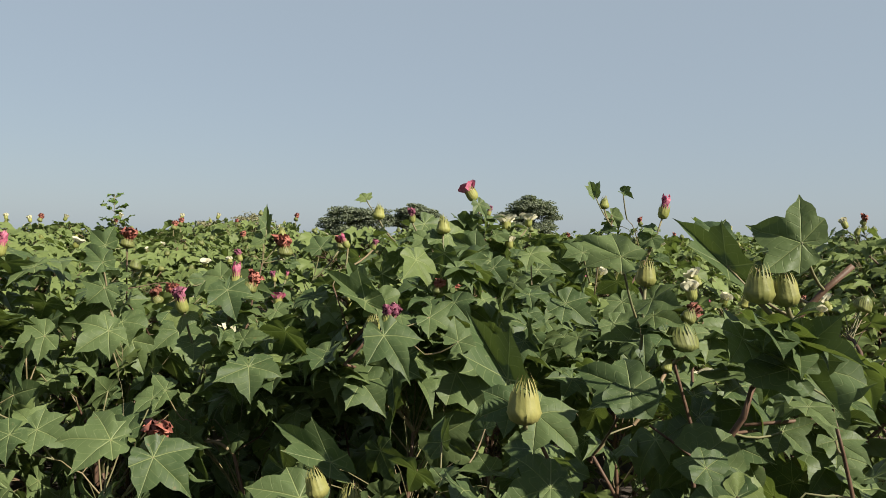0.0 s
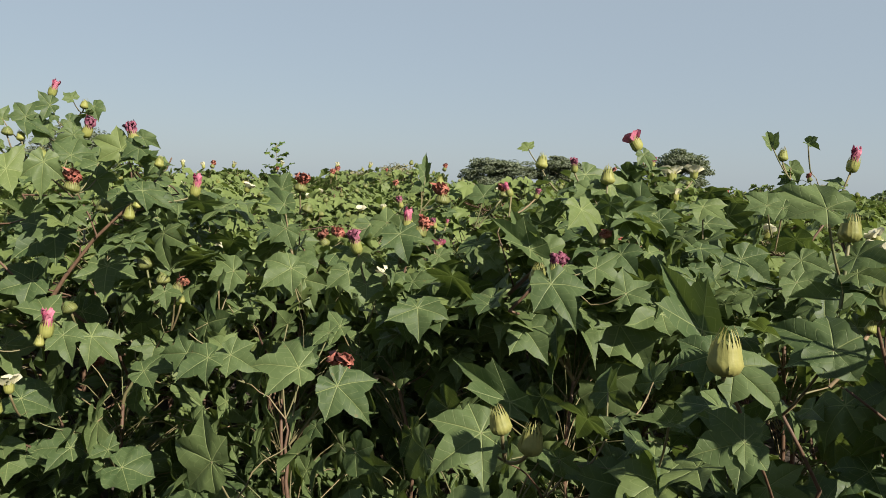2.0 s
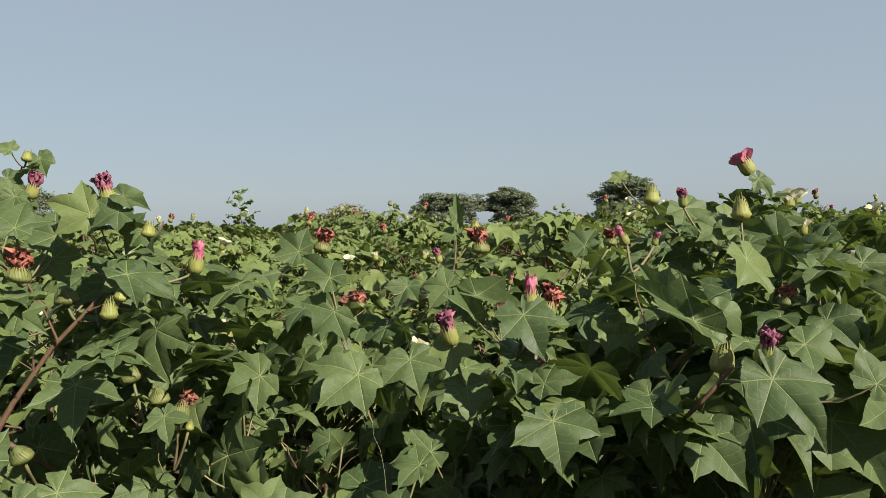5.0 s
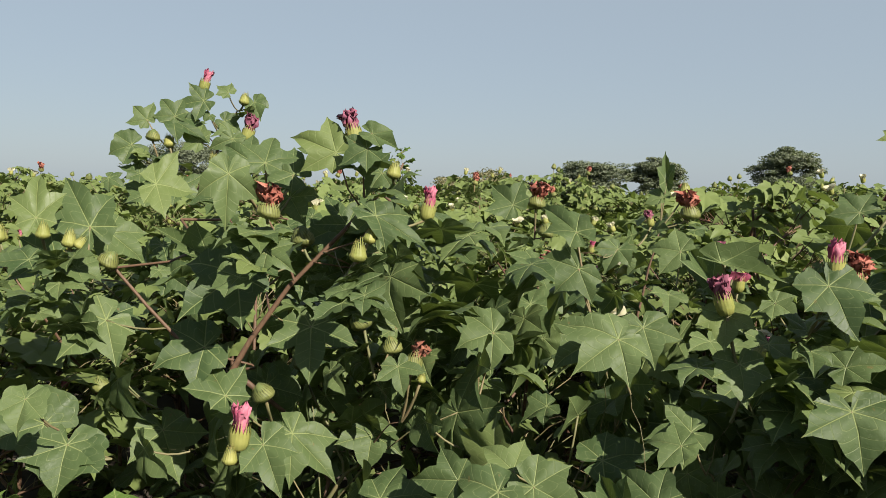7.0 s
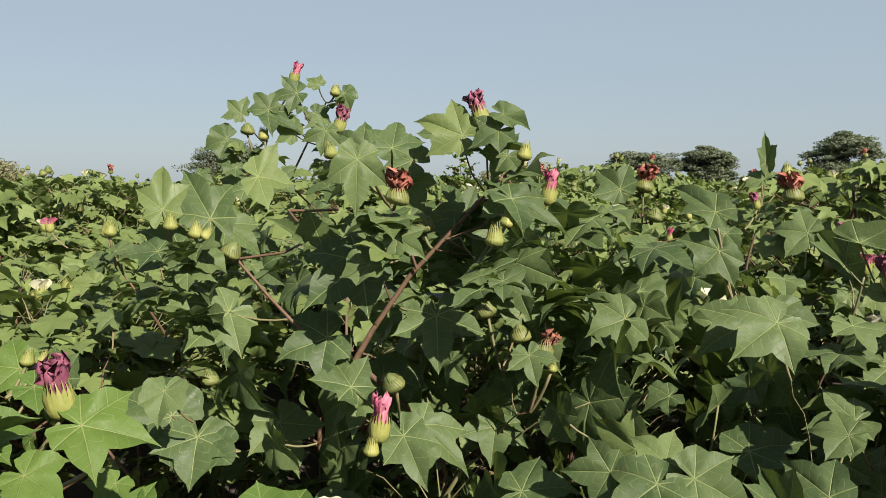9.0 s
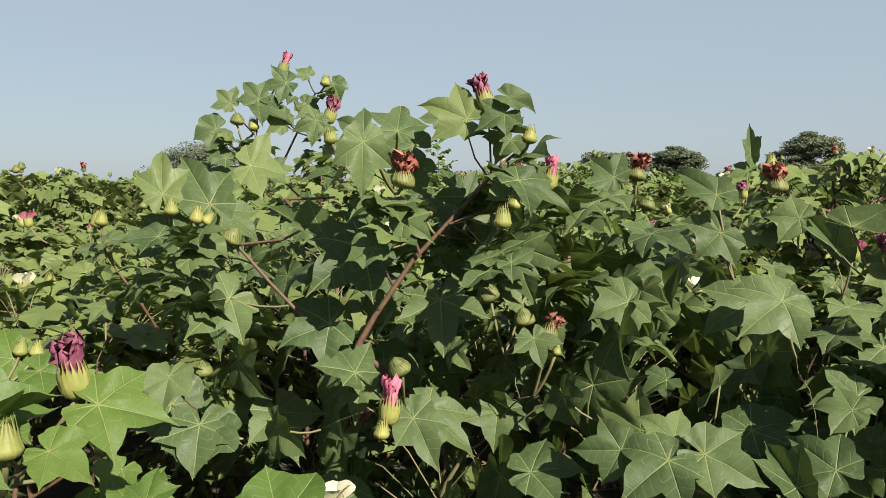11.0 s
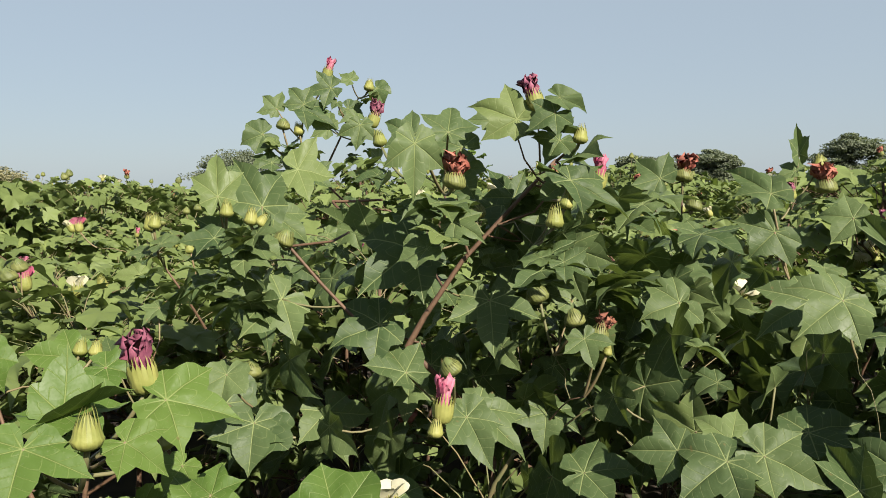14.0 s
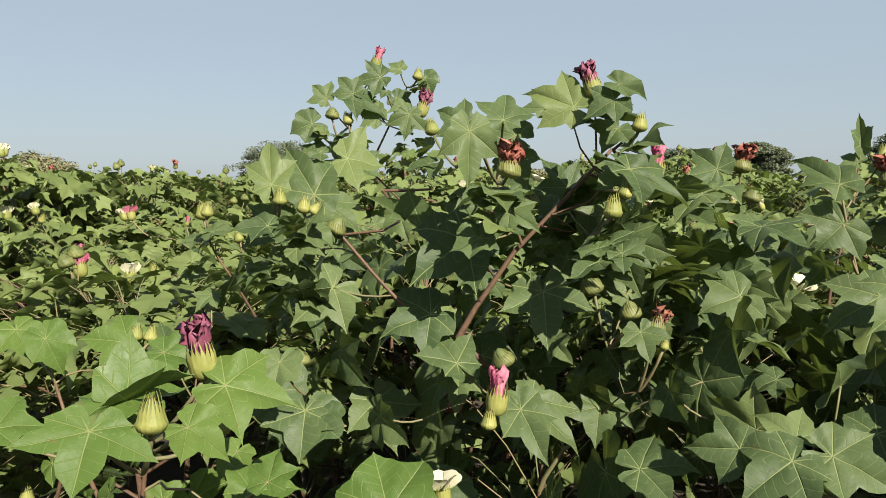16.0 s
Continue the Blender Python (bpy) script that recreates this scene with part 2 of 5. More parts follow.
# ---- cotton leaf: stalk at the origin, middle lobe along +y, face to +z, middle lobe 1 long ----
def leaf_shape(seed, lobes=5, deep=1.0, fold=0.12, droop=0.22, curl=0.0, fine=True):
    """lobes: 5 for a star, 3 for a broad three-pointed blade, 1 for a heart; deep: how far the bays cut in."""
    rng = random.Random(seed)
    j = lambda v, d=0.07: v * (1 + rng.uniform(-d, d))
    narrow = 0.86 + 0.2 * deep
    # (angle, length, half width in degrees, share of the drawn-out tip)
    if lobes == 5:
        half = [(j(57), j(.84), 48 / narrow, .19), (j(108, .04), j(.50), 54 / narrow, .09), (150, .40, 62, 0)]
        points = [(0, 1.0, 45 / narrow, .20)]
    elif lobes == 3:
        half = [(j(60), j(.84), 56 / narrow, .20), (j(112, .03), j(.53), 62, .05), (150, .42, 60, 0)]
        points = [(0, 1.0, 50 / narrow, .22)]
    else:
        half = [(j(50), j(.80), 62, .05), (j(100, .03), j(.70), 66, .02), (145, .55, 60, 0)]
        points = [(0, 1.0, 66, .14)]
    for side in (-1, 1):
        points += [(side * a, j(r, 0.08), w, t) for a, r, w, t in half]

    def edge(a):
        best = 0.0
        for at, r, w, t in points:
            d = abs((a - at + 180) % 360 - 180)
            body = (1 - t) * max(0.0, 1 - (d / w) ** 2) ** 0.75
            best = max(best, r * (body + t * math.exp(-d / 3.6)))
        notch = max(0.0, (abs(a) - 158) / 22)
        return max(0.04, best * (1 - notch ** 1.5))

    step = 8 if fine else 17
    turns = {float(a) for a in range(-176, 177, step)} | {180.0}
    for at, _, _, t in points:
        if t > 0.04:
            turns = {a for a in turns if abs(a - at) > (4.5 if fine else 7)}
            turns |= {at} | ({at - 4.5, at - 1.6, at + 1.6, at + 4.5} if fine else {at - 7, at + 7})
    rim = [(a, edge(a) * (1 + rng.uniform(-.015, .015))) for a in sorted(turns)]
    veins = [abs(p[0]) for p in points if p[0] >= 0]
    tilt_l, tilt_r = fold * rng.uniform(0.5, 1.6), fold * rng.uniform(0.5, 1.6)
    waves = rng.choice((4, 5, 6))

    def lay(a, r, k):
        x, y = r * math.sin(radians(a)), r * math.cos(radians(a))
        va = min(veins, key=lambda v: abs(abs(a) - v))
        perp = r * math.sin(radians(min(abs(abs(a) - va), 90)))
        along = r * math.cos(radians(min(abs(abs(a) - va), 90)))
        z = 0.50 * perp * min(fold, 0.14) * 4 * (0.5 + r) - droop * max(y, 0) ** 2 - (droop * 0.6 + curl) * x * x
        z += (tilt_l if x < 0 else tilt_r) * abs(x) * 0.9 if fold < 0.3 else 0.0
        z += 0.07 * math.sin(5 * x + seed) * r + 0.06 * math.sin(7 * y + 2 * seed) * r
        z += 0.045 * math.sin(radians(a) * waves + seed) * r * k * k
        # lobes tip their points down or up
        tip = max(0.0, r - 0.55)
        z -= tip * tip * 1.6 * droop * (1 if seed % 3 else -1.4)
        if fold >= 0.3:
            # both halves folded up along the midrib
            q = radians(60 if x > 0 else 50)
            x, z = x * math.cos(q), z * 0.6 + abs(x) * math.sin(q)
        return (x, y, z), (perp, along)

    verts, uvs, faces = [(0, 0, 0)], [(0, 0)], []
    rings = (0.35, 0.70, 1.0) if fine else (1.0,)
    for k in rings:
        for a, r in rim:
            p, u = lay(a, r * k, k)
            verts.append(p), uvs.append(u)
    n = len(rim)
    for i in range(n):
        i2 = (i + 1) % n
        faces.append((0, 1 + i2, 1 + i))
        for k in range(len(rings) - 1):
            a, b = 1 + k * n, 1 + (k + 1) * n
            faces.append((a + i, a + i2, b + i2, b + i))
    return verts, faces, uvs


LEAF_KINDS = {
    "wide": dict(lobes=3, deep=1.0, fold=0.14, droop=0.26),
    "star": dict(lobes=5, deep=1.15, fold=0.17, droop=0.30),
    "three": dict(lobes=3, deep=0.75, fold=0.18, droop=0.28),
    "round": dict(lobes=1, fold=0.16, droop=0.26),
    "folded": dict(lobes=3, deep=0.9, fold=0.42, droop=0.12),
    "droopy": dict(lobes=5, deep=1.0, fold=0.16, droop=0.45, curl=0.25),
}
LEAF_MESH = {k: [mesh_of("leaf", *(lambda s: (s[0], s[1]))(leaf_shape(7 * i + q, **o)), LEAF, leaf_shape(7 * i + q, **o)[2]) for i in range(3)]
             for q, (k, o) in enumerate(LEAF_KINDS.items())}
YOUNG_MESH = {}
for k, some in LEAF_MESH.items():
    YOUNG_MESH[k] = [me.copy() for me in some]
    for me in YOUNG_MESH[k]:
        me.materials[0] = LEAF_YOUNG
COARSE = [leaf_shape(31 + i, lobes=(5, 3, 5, 1, 5, 3)[i], deep=(1.2, 1, .6, 1, 1.0, .8)[i], fold=(.1, .2, .1, .1, .3, .12)[i], droop=(.2, .3, .15, .25, .3, .4)[i], fine=False) for i in range(6)]


def aim(at, tip, face, size, wide=1.0):
    """The pose of a leaf: stalk at a place, middle lobe towards tip, upper face towards face."""
    y = Vector(tip).normalized()
    z = Vector(face)
    z = (z - y * z.dot(y)).normalized()
    x = y.cross(z)
    m = Matrix((x * size * wide, y * size, z * size)).transposed().to_4x4()
    m.translation = Vector(at)
    return m


# ---- flowers and bolls, standing on the origin along +z, in metres ----
def bract_mesh(height, radius, spread, teeth, material, seed, deep=0.55, curl=0.0, close=1.02):
    """One toothed leaf of the three that hug a bud or boll."""
    rng = random.Random(seed)
    verts, uvs, faces = [], [], []
    cols = 2 * teeth + 1
    prof = ((0.0, 0.42), (0.08, 0.82), (0.24, 1.0), (max(0.3, 0.75 - deep), 0.6 + 0.4 * close), (1 - deep, close))
    for v, r in prof:
        for c in range(cols):
            a = radians(60) * (2 * c / (cols - 1) - 1)
            rr = radius * r * (1.0 + 0.03 * (c % 2) * v + rng.uniform(-.05, .05) * min(1, 3 * v) + 0.10 * abs(a) * v)
            verts.append((rr * math.sin(a + curl * v), rr * math.cos(a + curl * v), height * v * (1 - 0.10 * abs(a))))
            uvs.append((c / 2, v))
    for k in range(len(prof) - 1):
        for c in range(cols - 1):
            a = k * cols + c
            faces.append((a, a + 1, a + cols + 1, a + cols))
    top = (len(prof) - 1) * cols
    for t in range(teeth):
        c = 2 * t
        a = radians(60) * (2 * (c + 1) / (cols - 1) - 1) * (1 + 0.25 * max(spread, 0))
        reach = (1 - 0.30 * abs(a)) * rng.uniform(0.78, 1.15)
        mid = len(verts)
        out, bent = spread * rng.uniform(0.4, 1.6), rng.uniform(-.09, .09)
        for f, r, w in ((0.33, close * (0.72 + 0.25 * close) + out * .25, 0.6 + 0.35 * (close < 0.9)), (0.66, close * (0.5 + 0.4 * close) + out * .6, 0.42 + 0.4 * (close < 0.9)), (1.0, close * (0.2 + 0.5 * close) + out, 0)):
            for q in ((-1, 1) if w else (0,)):
                aa = a + bent * f + q * w * radians(60) / cols + curl * (1 - deep + deep * f)
                verts.append((radius * r * math.sin(aa), radius * r * math.cos(aa), height * (1 - deep + deep * f * reach)))
                uvs.append((t + 0.5 + q * w * 0.45, 1 - deep + deep * f))
        faces += [(top + c, top + c + 1, mid), (top + c + 1, top + c + 2, mid + 1), (top + c + 1, mid + 1, mid), (mid, mid + 1, mid + 3, mid + 2), (mid + 2, mid + 3, mid + 4)]
    return mesh_of("bract", verts, faces, material, uvs)


def corolla_mesh(material, height, foot, mouth, twist, crumple, lean, seed):
    """Five thin petals rolled round one another, their rims ragged and curled."""
    rng = random.Random(seed)
    verts, faces = [], []
    rows, cols = 10, 8
    for k in range(5):
        base, tall = len(verts), height * rng.uniform(0.88, 1.1)
        for i in range(rows):
            f = i / (rows - 1)
            for c in range(cols):
                s = 2 * c / (cols - 1) - 1
                a = 2 * math.pi * k / 5 + s * 0.85 + twist * f
                r = (foot + (mouth - foot) * f ** 1.4) * (1 + 0.16 * s + 0.22 * f * s * s)
                q = Vector((k * 3.1 + seed, f * 6.5, s * 2.4))
                wob = Vector((noise.noise(q), noise.noise(q + Vector((9, 2, 5))), noise.noise(q + Vector((4, 7, 1))))) * crumple * f
                wob += Vector((noise.noise(q * 3.1), noise.noise(q * 3.1 + Vector((5, 1, 2))), noise.noise(q * 3.1 + Vector((2, 8, 3))))) * crumple * 0.55 * f
                if i == rows - 1:
                    r *= rng.uniform(0.35, 0.9)
                    wob.z -= rng.uniform(0, 0.004)
                verts.append((r * math.cos(a) + lean * f * f + wob.x, r * math.sin(a) + wob.y, 0.006 + tall * f + wob.z))
        for i in range(rows - 1):
            for c in range(cols - 1):
                a = base + i * cols + c
                faces.append((a, a + 1, a + cols + 1, a + cols))
    return mesh_of("corolla", verts, faces, material)


def turned(profile, sides, material, name, pleat=0.0, pleats=5, twist=0.0, crumple=0.0, lean=0.0, seed=0):
    """A body turned round z from (radius, height) pairs, pleated and crumpled like a closed corolla."""
    rng = random.Random(seed)
    verts, faces = [], []
    top = profile[-1][1]
    for i, (r, h) in enumerate(profile):
        f = h / top
        for k in range(sides):
            a = 2 * math.pi * k / sides
            rr = r * (1 + pleat * f * math.cos(pleats * a + twist * f)) + crumple * r * f * rng.uniform(-1, 1)
            verts.append((rr * math.cos(a) + lean * f * f, rr * math.sin(a), h + crumple * 0.6 * r * f * rng.uniform(-1, 1)))
    for i in range(len(profile) - 1):
        for k in range(sides):
            a, b = i * sides + k, i * sides + (k + 1) % sides
            faces.append((a, b, b + sides, a + sides))
    faces.append(tuple(reversed(range(sides))))
    verts.append((lean, 0, top * 0.96))
    for k in range(sides):
        faces.append(((len(profile) - 1) * sides + k, (len(profile) - 1) * sides + (k + 1) % sides, len(verts) - 1))
    return mesh_of(name, verts, faces, material)


def petal_mesh(material, length, width, flare, seed):
    """One broad petal of an open bloom, leaning out along +y."""
    rng = random.Random(seed)
    verts, faces, cols = [], [], 7
    for v, w, out in ((0, .12, .05), (.3, .45, .16), (.6, .85, .38), (.85, 1.0, .68), (1.0, .86, .95)):
        for c in range(cols):
            f = 2 * c / (cols - 1) - 1
            a = f * 0.62 * w
            r = length * (0.10 + flare * out)
            z = length * v * (1 - 0.10 * f * f) * (1 - 0.22 * flare * out) + (rng.uniform(-1, 1) * 0.035 * length if v > 0.8 else 0)
            verts.append((width * w * math.sin(a * 1.25), r + width * 0.30 * w * (math.cos(a) - 0.9) , z))
    for k in range(4):
        for c in range(cols - 1):
            a = k * cols + c
            faces.append((a, a + 1, a + cols + 1, a + cols))
    return mesh_of("petal", verts, faces, material)


BOLL_LINE = [(0.004, 0.0), (0.0125, 0.004), (0.0165, 0.012), (0.0155, 0.021), (0.0105, 0.028), (0.004, 0.0325), (0.001, 0.034)]
BITS = {}
for nm, mat, pale in (("boll", BOLL, BRACT), ("bud", BRACT, BRACT_PALE)):
    BITS[nm] = [("boll" if nm == "boll" else "bud", turned([(r * (.78 if nm == "boll" else .6), h) for r, h in BOLL_LINE], 10, mat, nm, 0.04, 4))]
for nm, mat, tall, mouth, cr, ln in (("pink", PINK, .050, .0095, .006, .004), ("purple", DARK_PINK, .050, .0130, .012, -.005), ("salmon", SALMON, .046, .0150, .017, .010), ("dried", BROWN, .040, .0120, .013, .012)):
    BITS[nm] = [("corolla", corolla_mesh(mat, tall, .0055, mouth, 1.3, cr, ln, len(nm)))]
BRACTS = {
    "boll": [bract_mesh(0.038, 0.0166, -0.34, 8, BRACT, s, 0.48, 0.8, 0.88) for s in (1, 2, 3)],
    "bud": [bract_mesh(0.046, 0.0132, -0.10, 6, BRACT_PALE, s, 0.48, 0.25, 0.74) for s in (4, 5, 6)],
    "pod": [bract_mesh(0.050, 0.0138, -0.12, 6, BRACT_POD, s, 0.42, 0.35, 0.80) for s in (11, 12, 13)],
    "flower": [bract_mesh(0.042, 0.0128, 0.10, 6, BRACT_PALE, s, 0.42, 0.1) for s in (7, 8, 9)],
}
PETALS = {"open": [petal_mesh(CREAM, 0.040, 0.030, 0.62, s) for s in range(3)], "cup": [petal_mesh(CREAM, 0.038, 0.024, 0.30, s) for s in range(3)],
          "rose": [petal_mesh(PINK, 0.036, 0.024, 0.36, s) for s in range(3)]}
PISTIL = turned([(0.002, 0.0), (0.0035, 0.012), (0.0045, 0.018), (0.003, 0.024)], 7, POLLEN, "pistil", 0, 1, 0, 0.3)
BITS["pod"] = BITS["bud"]
FRUIT_LABEL = {"pod": "fat pale green bud closed in overlapping bracts", "boll": "striped green cotton boll in toothed bracts", "bud": "pale yellow-green flower bud with toothed bracts", "pink": "closed pink flower",
               "purple": "withered dark purple flower", "salmon": "faded salmon flower on a swelling boll", "dried": "dried brown flower",
               "open": "open cream-white cotton flower", "cup": "half-open cream-white flower", "rose": "open pink flower"}


def fruit(plant, kind, m):
    """A boll, bud or flower on a plant."""
    if kind in PETALS:
        core = child("flower", PISTIL, plant, m @ Matrix.Translation((0, 0, 0.012)), FRUIT_LABEL[kind])
        for i in range(5):
            child("petal", PETALS[kind][i % 3], core, Matrix.Rotation(radians(72 * i), 4, "Z") @ Matrix.Rotation(radians(12), 4, "Y"))
        bracts, drop = BRACTS["flower"], -0.012
    else:
        nm, me = BITS[kind][0]
        if kind in ("boll", "bud", "pod", "salmon"):
            m = m @ Matrix.Diagonal((1.18, 1.18, 0.95, 1))
        core = child("boll" if kind == "boll" else "flower_bud" if kind in ("bud", "pod") else "flower", me, plant, m, FRUIT_LABEL[kind])
        bracts, drop = BRACTS["boll" if kind in ("boll", "salmon", "dried") else kind if kind in ("bud", "pod") else "flower"], 0.0
    for i in range(3):
        child("bract", bracts[i], core, Matrix.Translation((0, 0, drop - 0.002)) @ Matrix.Rotation(radians(120 * i + 20), 4, "Z"))
    return core


def stand(at, lean=(0, 0), turn=0.0, size=1.0):
    """The pose of a flower: at a place, leaning by (dx, dy) per unit of height."""
    z = Vector((lean[0], lean[1], 1)).normalized()
    q = z.to_track_quat("Z", "Y").to_matrix().to_4x4()
    return Matrix.Translation(at) @ q @ Matrix.Rotation(turn, 4, "Z") @ Matrix.Scale(size, 4)


# ---- the cotton plant ----
def plant_plan(seed, height, reach, leaves=90, leaf_size=0.095, fruits=7, low=0.25, roof=0.33):
    """Where the stems, leaves and fruits of a bushy plant go, from its foot at the origin."""
    rng = random.Random(seed)
    stems, blades, tops = [], [], []
    lean = Vector((rng.uniform(-.06, .06), rng.uniform(-.06, .06), 0))
    trunk = [Vector((0, 0, -0.03))] + [Vector((0, 0, height * f)) + lean * f + Vector((rng.uniform(-1, 1), rng.uniform(-1, 1), 0)) * 0.012 for f in (.2, .4, .6, .8, .93)]
    stems.append((trunk, [0.011, .010, .0085, .007, .005, .003]))
    count, a = 15, rng.uniform(0, 6)
    ends = []
    for i in range(count):
        f = low + (0.93 - low) * i / (count - 1)
        a += radians(137 + rng.uniform(-25, 25))
        k = min(int(f / 0.2), 4)
        base = trunk[k].lerp(trunk[k + 1], (f - 0.2 * k) / 0.2 if k < 4 else (f - .8) / .13)
        far = reach * (1.15 - 0.75 * f ** 2) * rng.uniform(0.7, 1.1)
        rise = rng.uniform(0.05, 0.22) + 0.10 * (1 - f)
        tip = base + Vector((math.cos(a) * far, math.sin(a) * far, rise))
        tip.z = min(tip.z, height * rng.uniform(0.97, 1.04))
        line = bend(base, tip, 0.03, 4, 0.012, rng)
        stems.append((line, [0.005, .0042, .0035, .0028, .0018]))
        ends.append(line)
    ends.append(trunk[3:])
    for i in range(leaves):
        line = ends[rng.randrange(len(ends))] if i > 3 else ends[-1]
        f = rng.uniform(0.25, 1.0) ** 0.7 * (len(line) - 1)
        k = min(int(f), len(line) - 2)
        root = line[k].lerp(line[k + 1], f - k)
        out = Vector((root.x, root.y, 0))
        out = out.normalized() if out.length > 0.02 else Vector((rng.uniform(-1, 1), rng.uniform(-1, 1), 0)).normalized()
        out = (out + Vector((rng.uniform(-1, 1), rng.uniform(-1, 1), 0)) * 0.9).normalized()
        size = leaf_size * rng.uniform(0.5, 1.1) * (0.75 if root.z > 0.9 * height else 1.0)
        at = root + out * rng.uniform(0.03, 0.10) + Vector((0, 0, rng.uniform(0.0, 0.07)))
        tip = out + Vector((0, 0, rng.uniform(-0.9, 0.15)))
        face = Vector((rng.uniform(-.5, .5), rng.uniform(-.5, .5), 1)) + out * 0.5 + Vector((sd.x, sd.y, 0)) * (0.7 if at.z > 0.8 * height else 0.1)
        blades.append((root, at, tip, face, size))
    for i in range(int(leaves * roof)):
        # the outermost leaves close the top like shingles
        a, d = rng.uniform(0, 6.283), reach * math.sqrt(rng.random()) * 1.05
        at = Vector((math.cos(a) * d, math.sin(a) * d, height * (rng.uniform(0.88, 1.05) - (0.16 if roof < 0.5 else 0.08) * (d / reach) ** 2)))
        out = Vector((math.cos(a + rng.uniform(-1, 1)), math.sin(a + rng.uniform(-1, 1)), rng.uniform(-.6, .1)))
        face = Vector((rng.uniform(-.35, .35), rng.uniform(-.35, .35), 1)) + Vector((sd.x, sd.y, 0)) * 0.6
        blades.append((at - out * 0.03 - Vector((at.x, at.y, 0)) * 0.12 - Vector((0, 0, 0.06)), at, out, face, leaf_size * rng.uniform(0.6, 1.1)))
    kinds = ["boll"] * 5 + ["bud"] * 5 + ["pink", "pink", "purple", "salmon", "dried", "cup", "open", "cup", "cup", "open", "cup"]
    for i in range(fruits):
        line = ends[rng.randrange(len(ends) // 3, len(ends))]
        p = line[-1] if rng.random() < 0.6 else line[-2]
        p = p + Vector((rng.uniform(-1, 1), rng.uniform(-1, 1), 0)) * 0.04 + Vector((0, 0, rng.uniform(0.01, 0.08)))
        tops.append((kinds[rng.randrange(len(kinds))], line[-2], p, (rng.uniform(-.5, .5), rng.uniform(-.5, .5)), rng.uniform(0, 6)))
    return stems, blades, tops


def whole_fruit(kind):
    """A small far-off boll or flower with its bracts in one mesh."""
    if kind in PETALS:
        bits = [(PETALS[kind][i % 3], Matrix.Rotation(radians(72 * i), 4, "Z") @ Matrix.Translation((0, 0, .012)), 0) for i in range(5)]
        first, husk = PETALS[kind][0].materials[0], BRACTS["flower"]
    else:
        bits, first = [(BITS[kind][0][1], Matrix.Identity(4), 0)], BITS[kind][0][1].materials[0]
        husk = BRACTS["boll" if kind in ("boll", "salmon", "dried") else kind if kind in ("bud", "pod") else "flower"]
    bits += [(husk[i], Matrix.Rotation(radians(120 * i + 20), 4, "Z"), 1) for i in range(3)]
    verts, faces, mats = [], [], []
    for me, m, slot in bits:
        base = len(verts)
        verts += [m @ v.co for v in me.vertices]
        faces += [tuple(base + i for i in p.vertices) for p in me.polygons]
        mats += [slot] * len(me.polygons)
    out = mesh_of("flower", verts, faces, first)
    out.materials.append(husk[0].materials[0])
    out.polygons.foreach_set("material_index", np.array(mats, dtype=np.int32))
    return out


WHOLE = {k: whole_fruit(k) for k in FRUIT_LABEL}


def bushy_plant(seed, height, reach, leaves, fruits, label, leaf_size=0.095, whole=False, low=0.25):
    """A whole plant of the field, with joined foliage."""
    stems, blades, tops = plant_plan(seed, height, reach, leaves, leaf_size, fruits, low, 0.9 if whole else 0.33)
    plant = tagged(new("cotton_plant"), label, "cotton plant", "cotton plants of the field")
    wood, green, stalks = Pile(), Pile(), Pile()
    for line, radii in stems:
        wood.add(*tube(line, radii, 4))
    rng = random.Random(seed)
    for root, at, tip, face, size in blades:
        stalks.add(*tube((root, root.lerp(at, 0.5) + Vector((0, 0, 0.008)), at), (.0016, .0013, .0011), 3))
        verts, faces, uvs = COARSE[rng.randrange(len(COARSE))]
        m = np.array(aim(at, tip, face, size))
        green.add(np.asarray(verts) @ m[:3, :3].T + m[:3, 3], faces, uvs)
    for kind, root, p, lean, turn in tops:
        stalks.add(*tube((root, p), (.002, .0018), 3))
        if whole:
            child("boll" if kind == "boll" else "flower_bud" if kind == "bud" else "flower", WHOLE[kind], plant, stand(p, lean, turn), FRUIT_LABEL[kind])
        else:
            fruit(plant, kind, stand(p, lean, turn))
    child("stem", wood.mesh("stem", STEM_RED), plant)
    tagged(child("leaf_stem", stalks.mesh("leaf_stem", STEM_GREEN), plant, None, "thin green leaf stalks"), "", "", "", "stuff")
    # the crop takes the brighter sunlit copy, low undergrowth the darker LEAF
    tagged(child("foliage", green.mesh("foliage", LEAF_LIT if fruits else LEAF), plant, None, "dense lobed green leaves"), "", "", "", "stuff")
    return plant


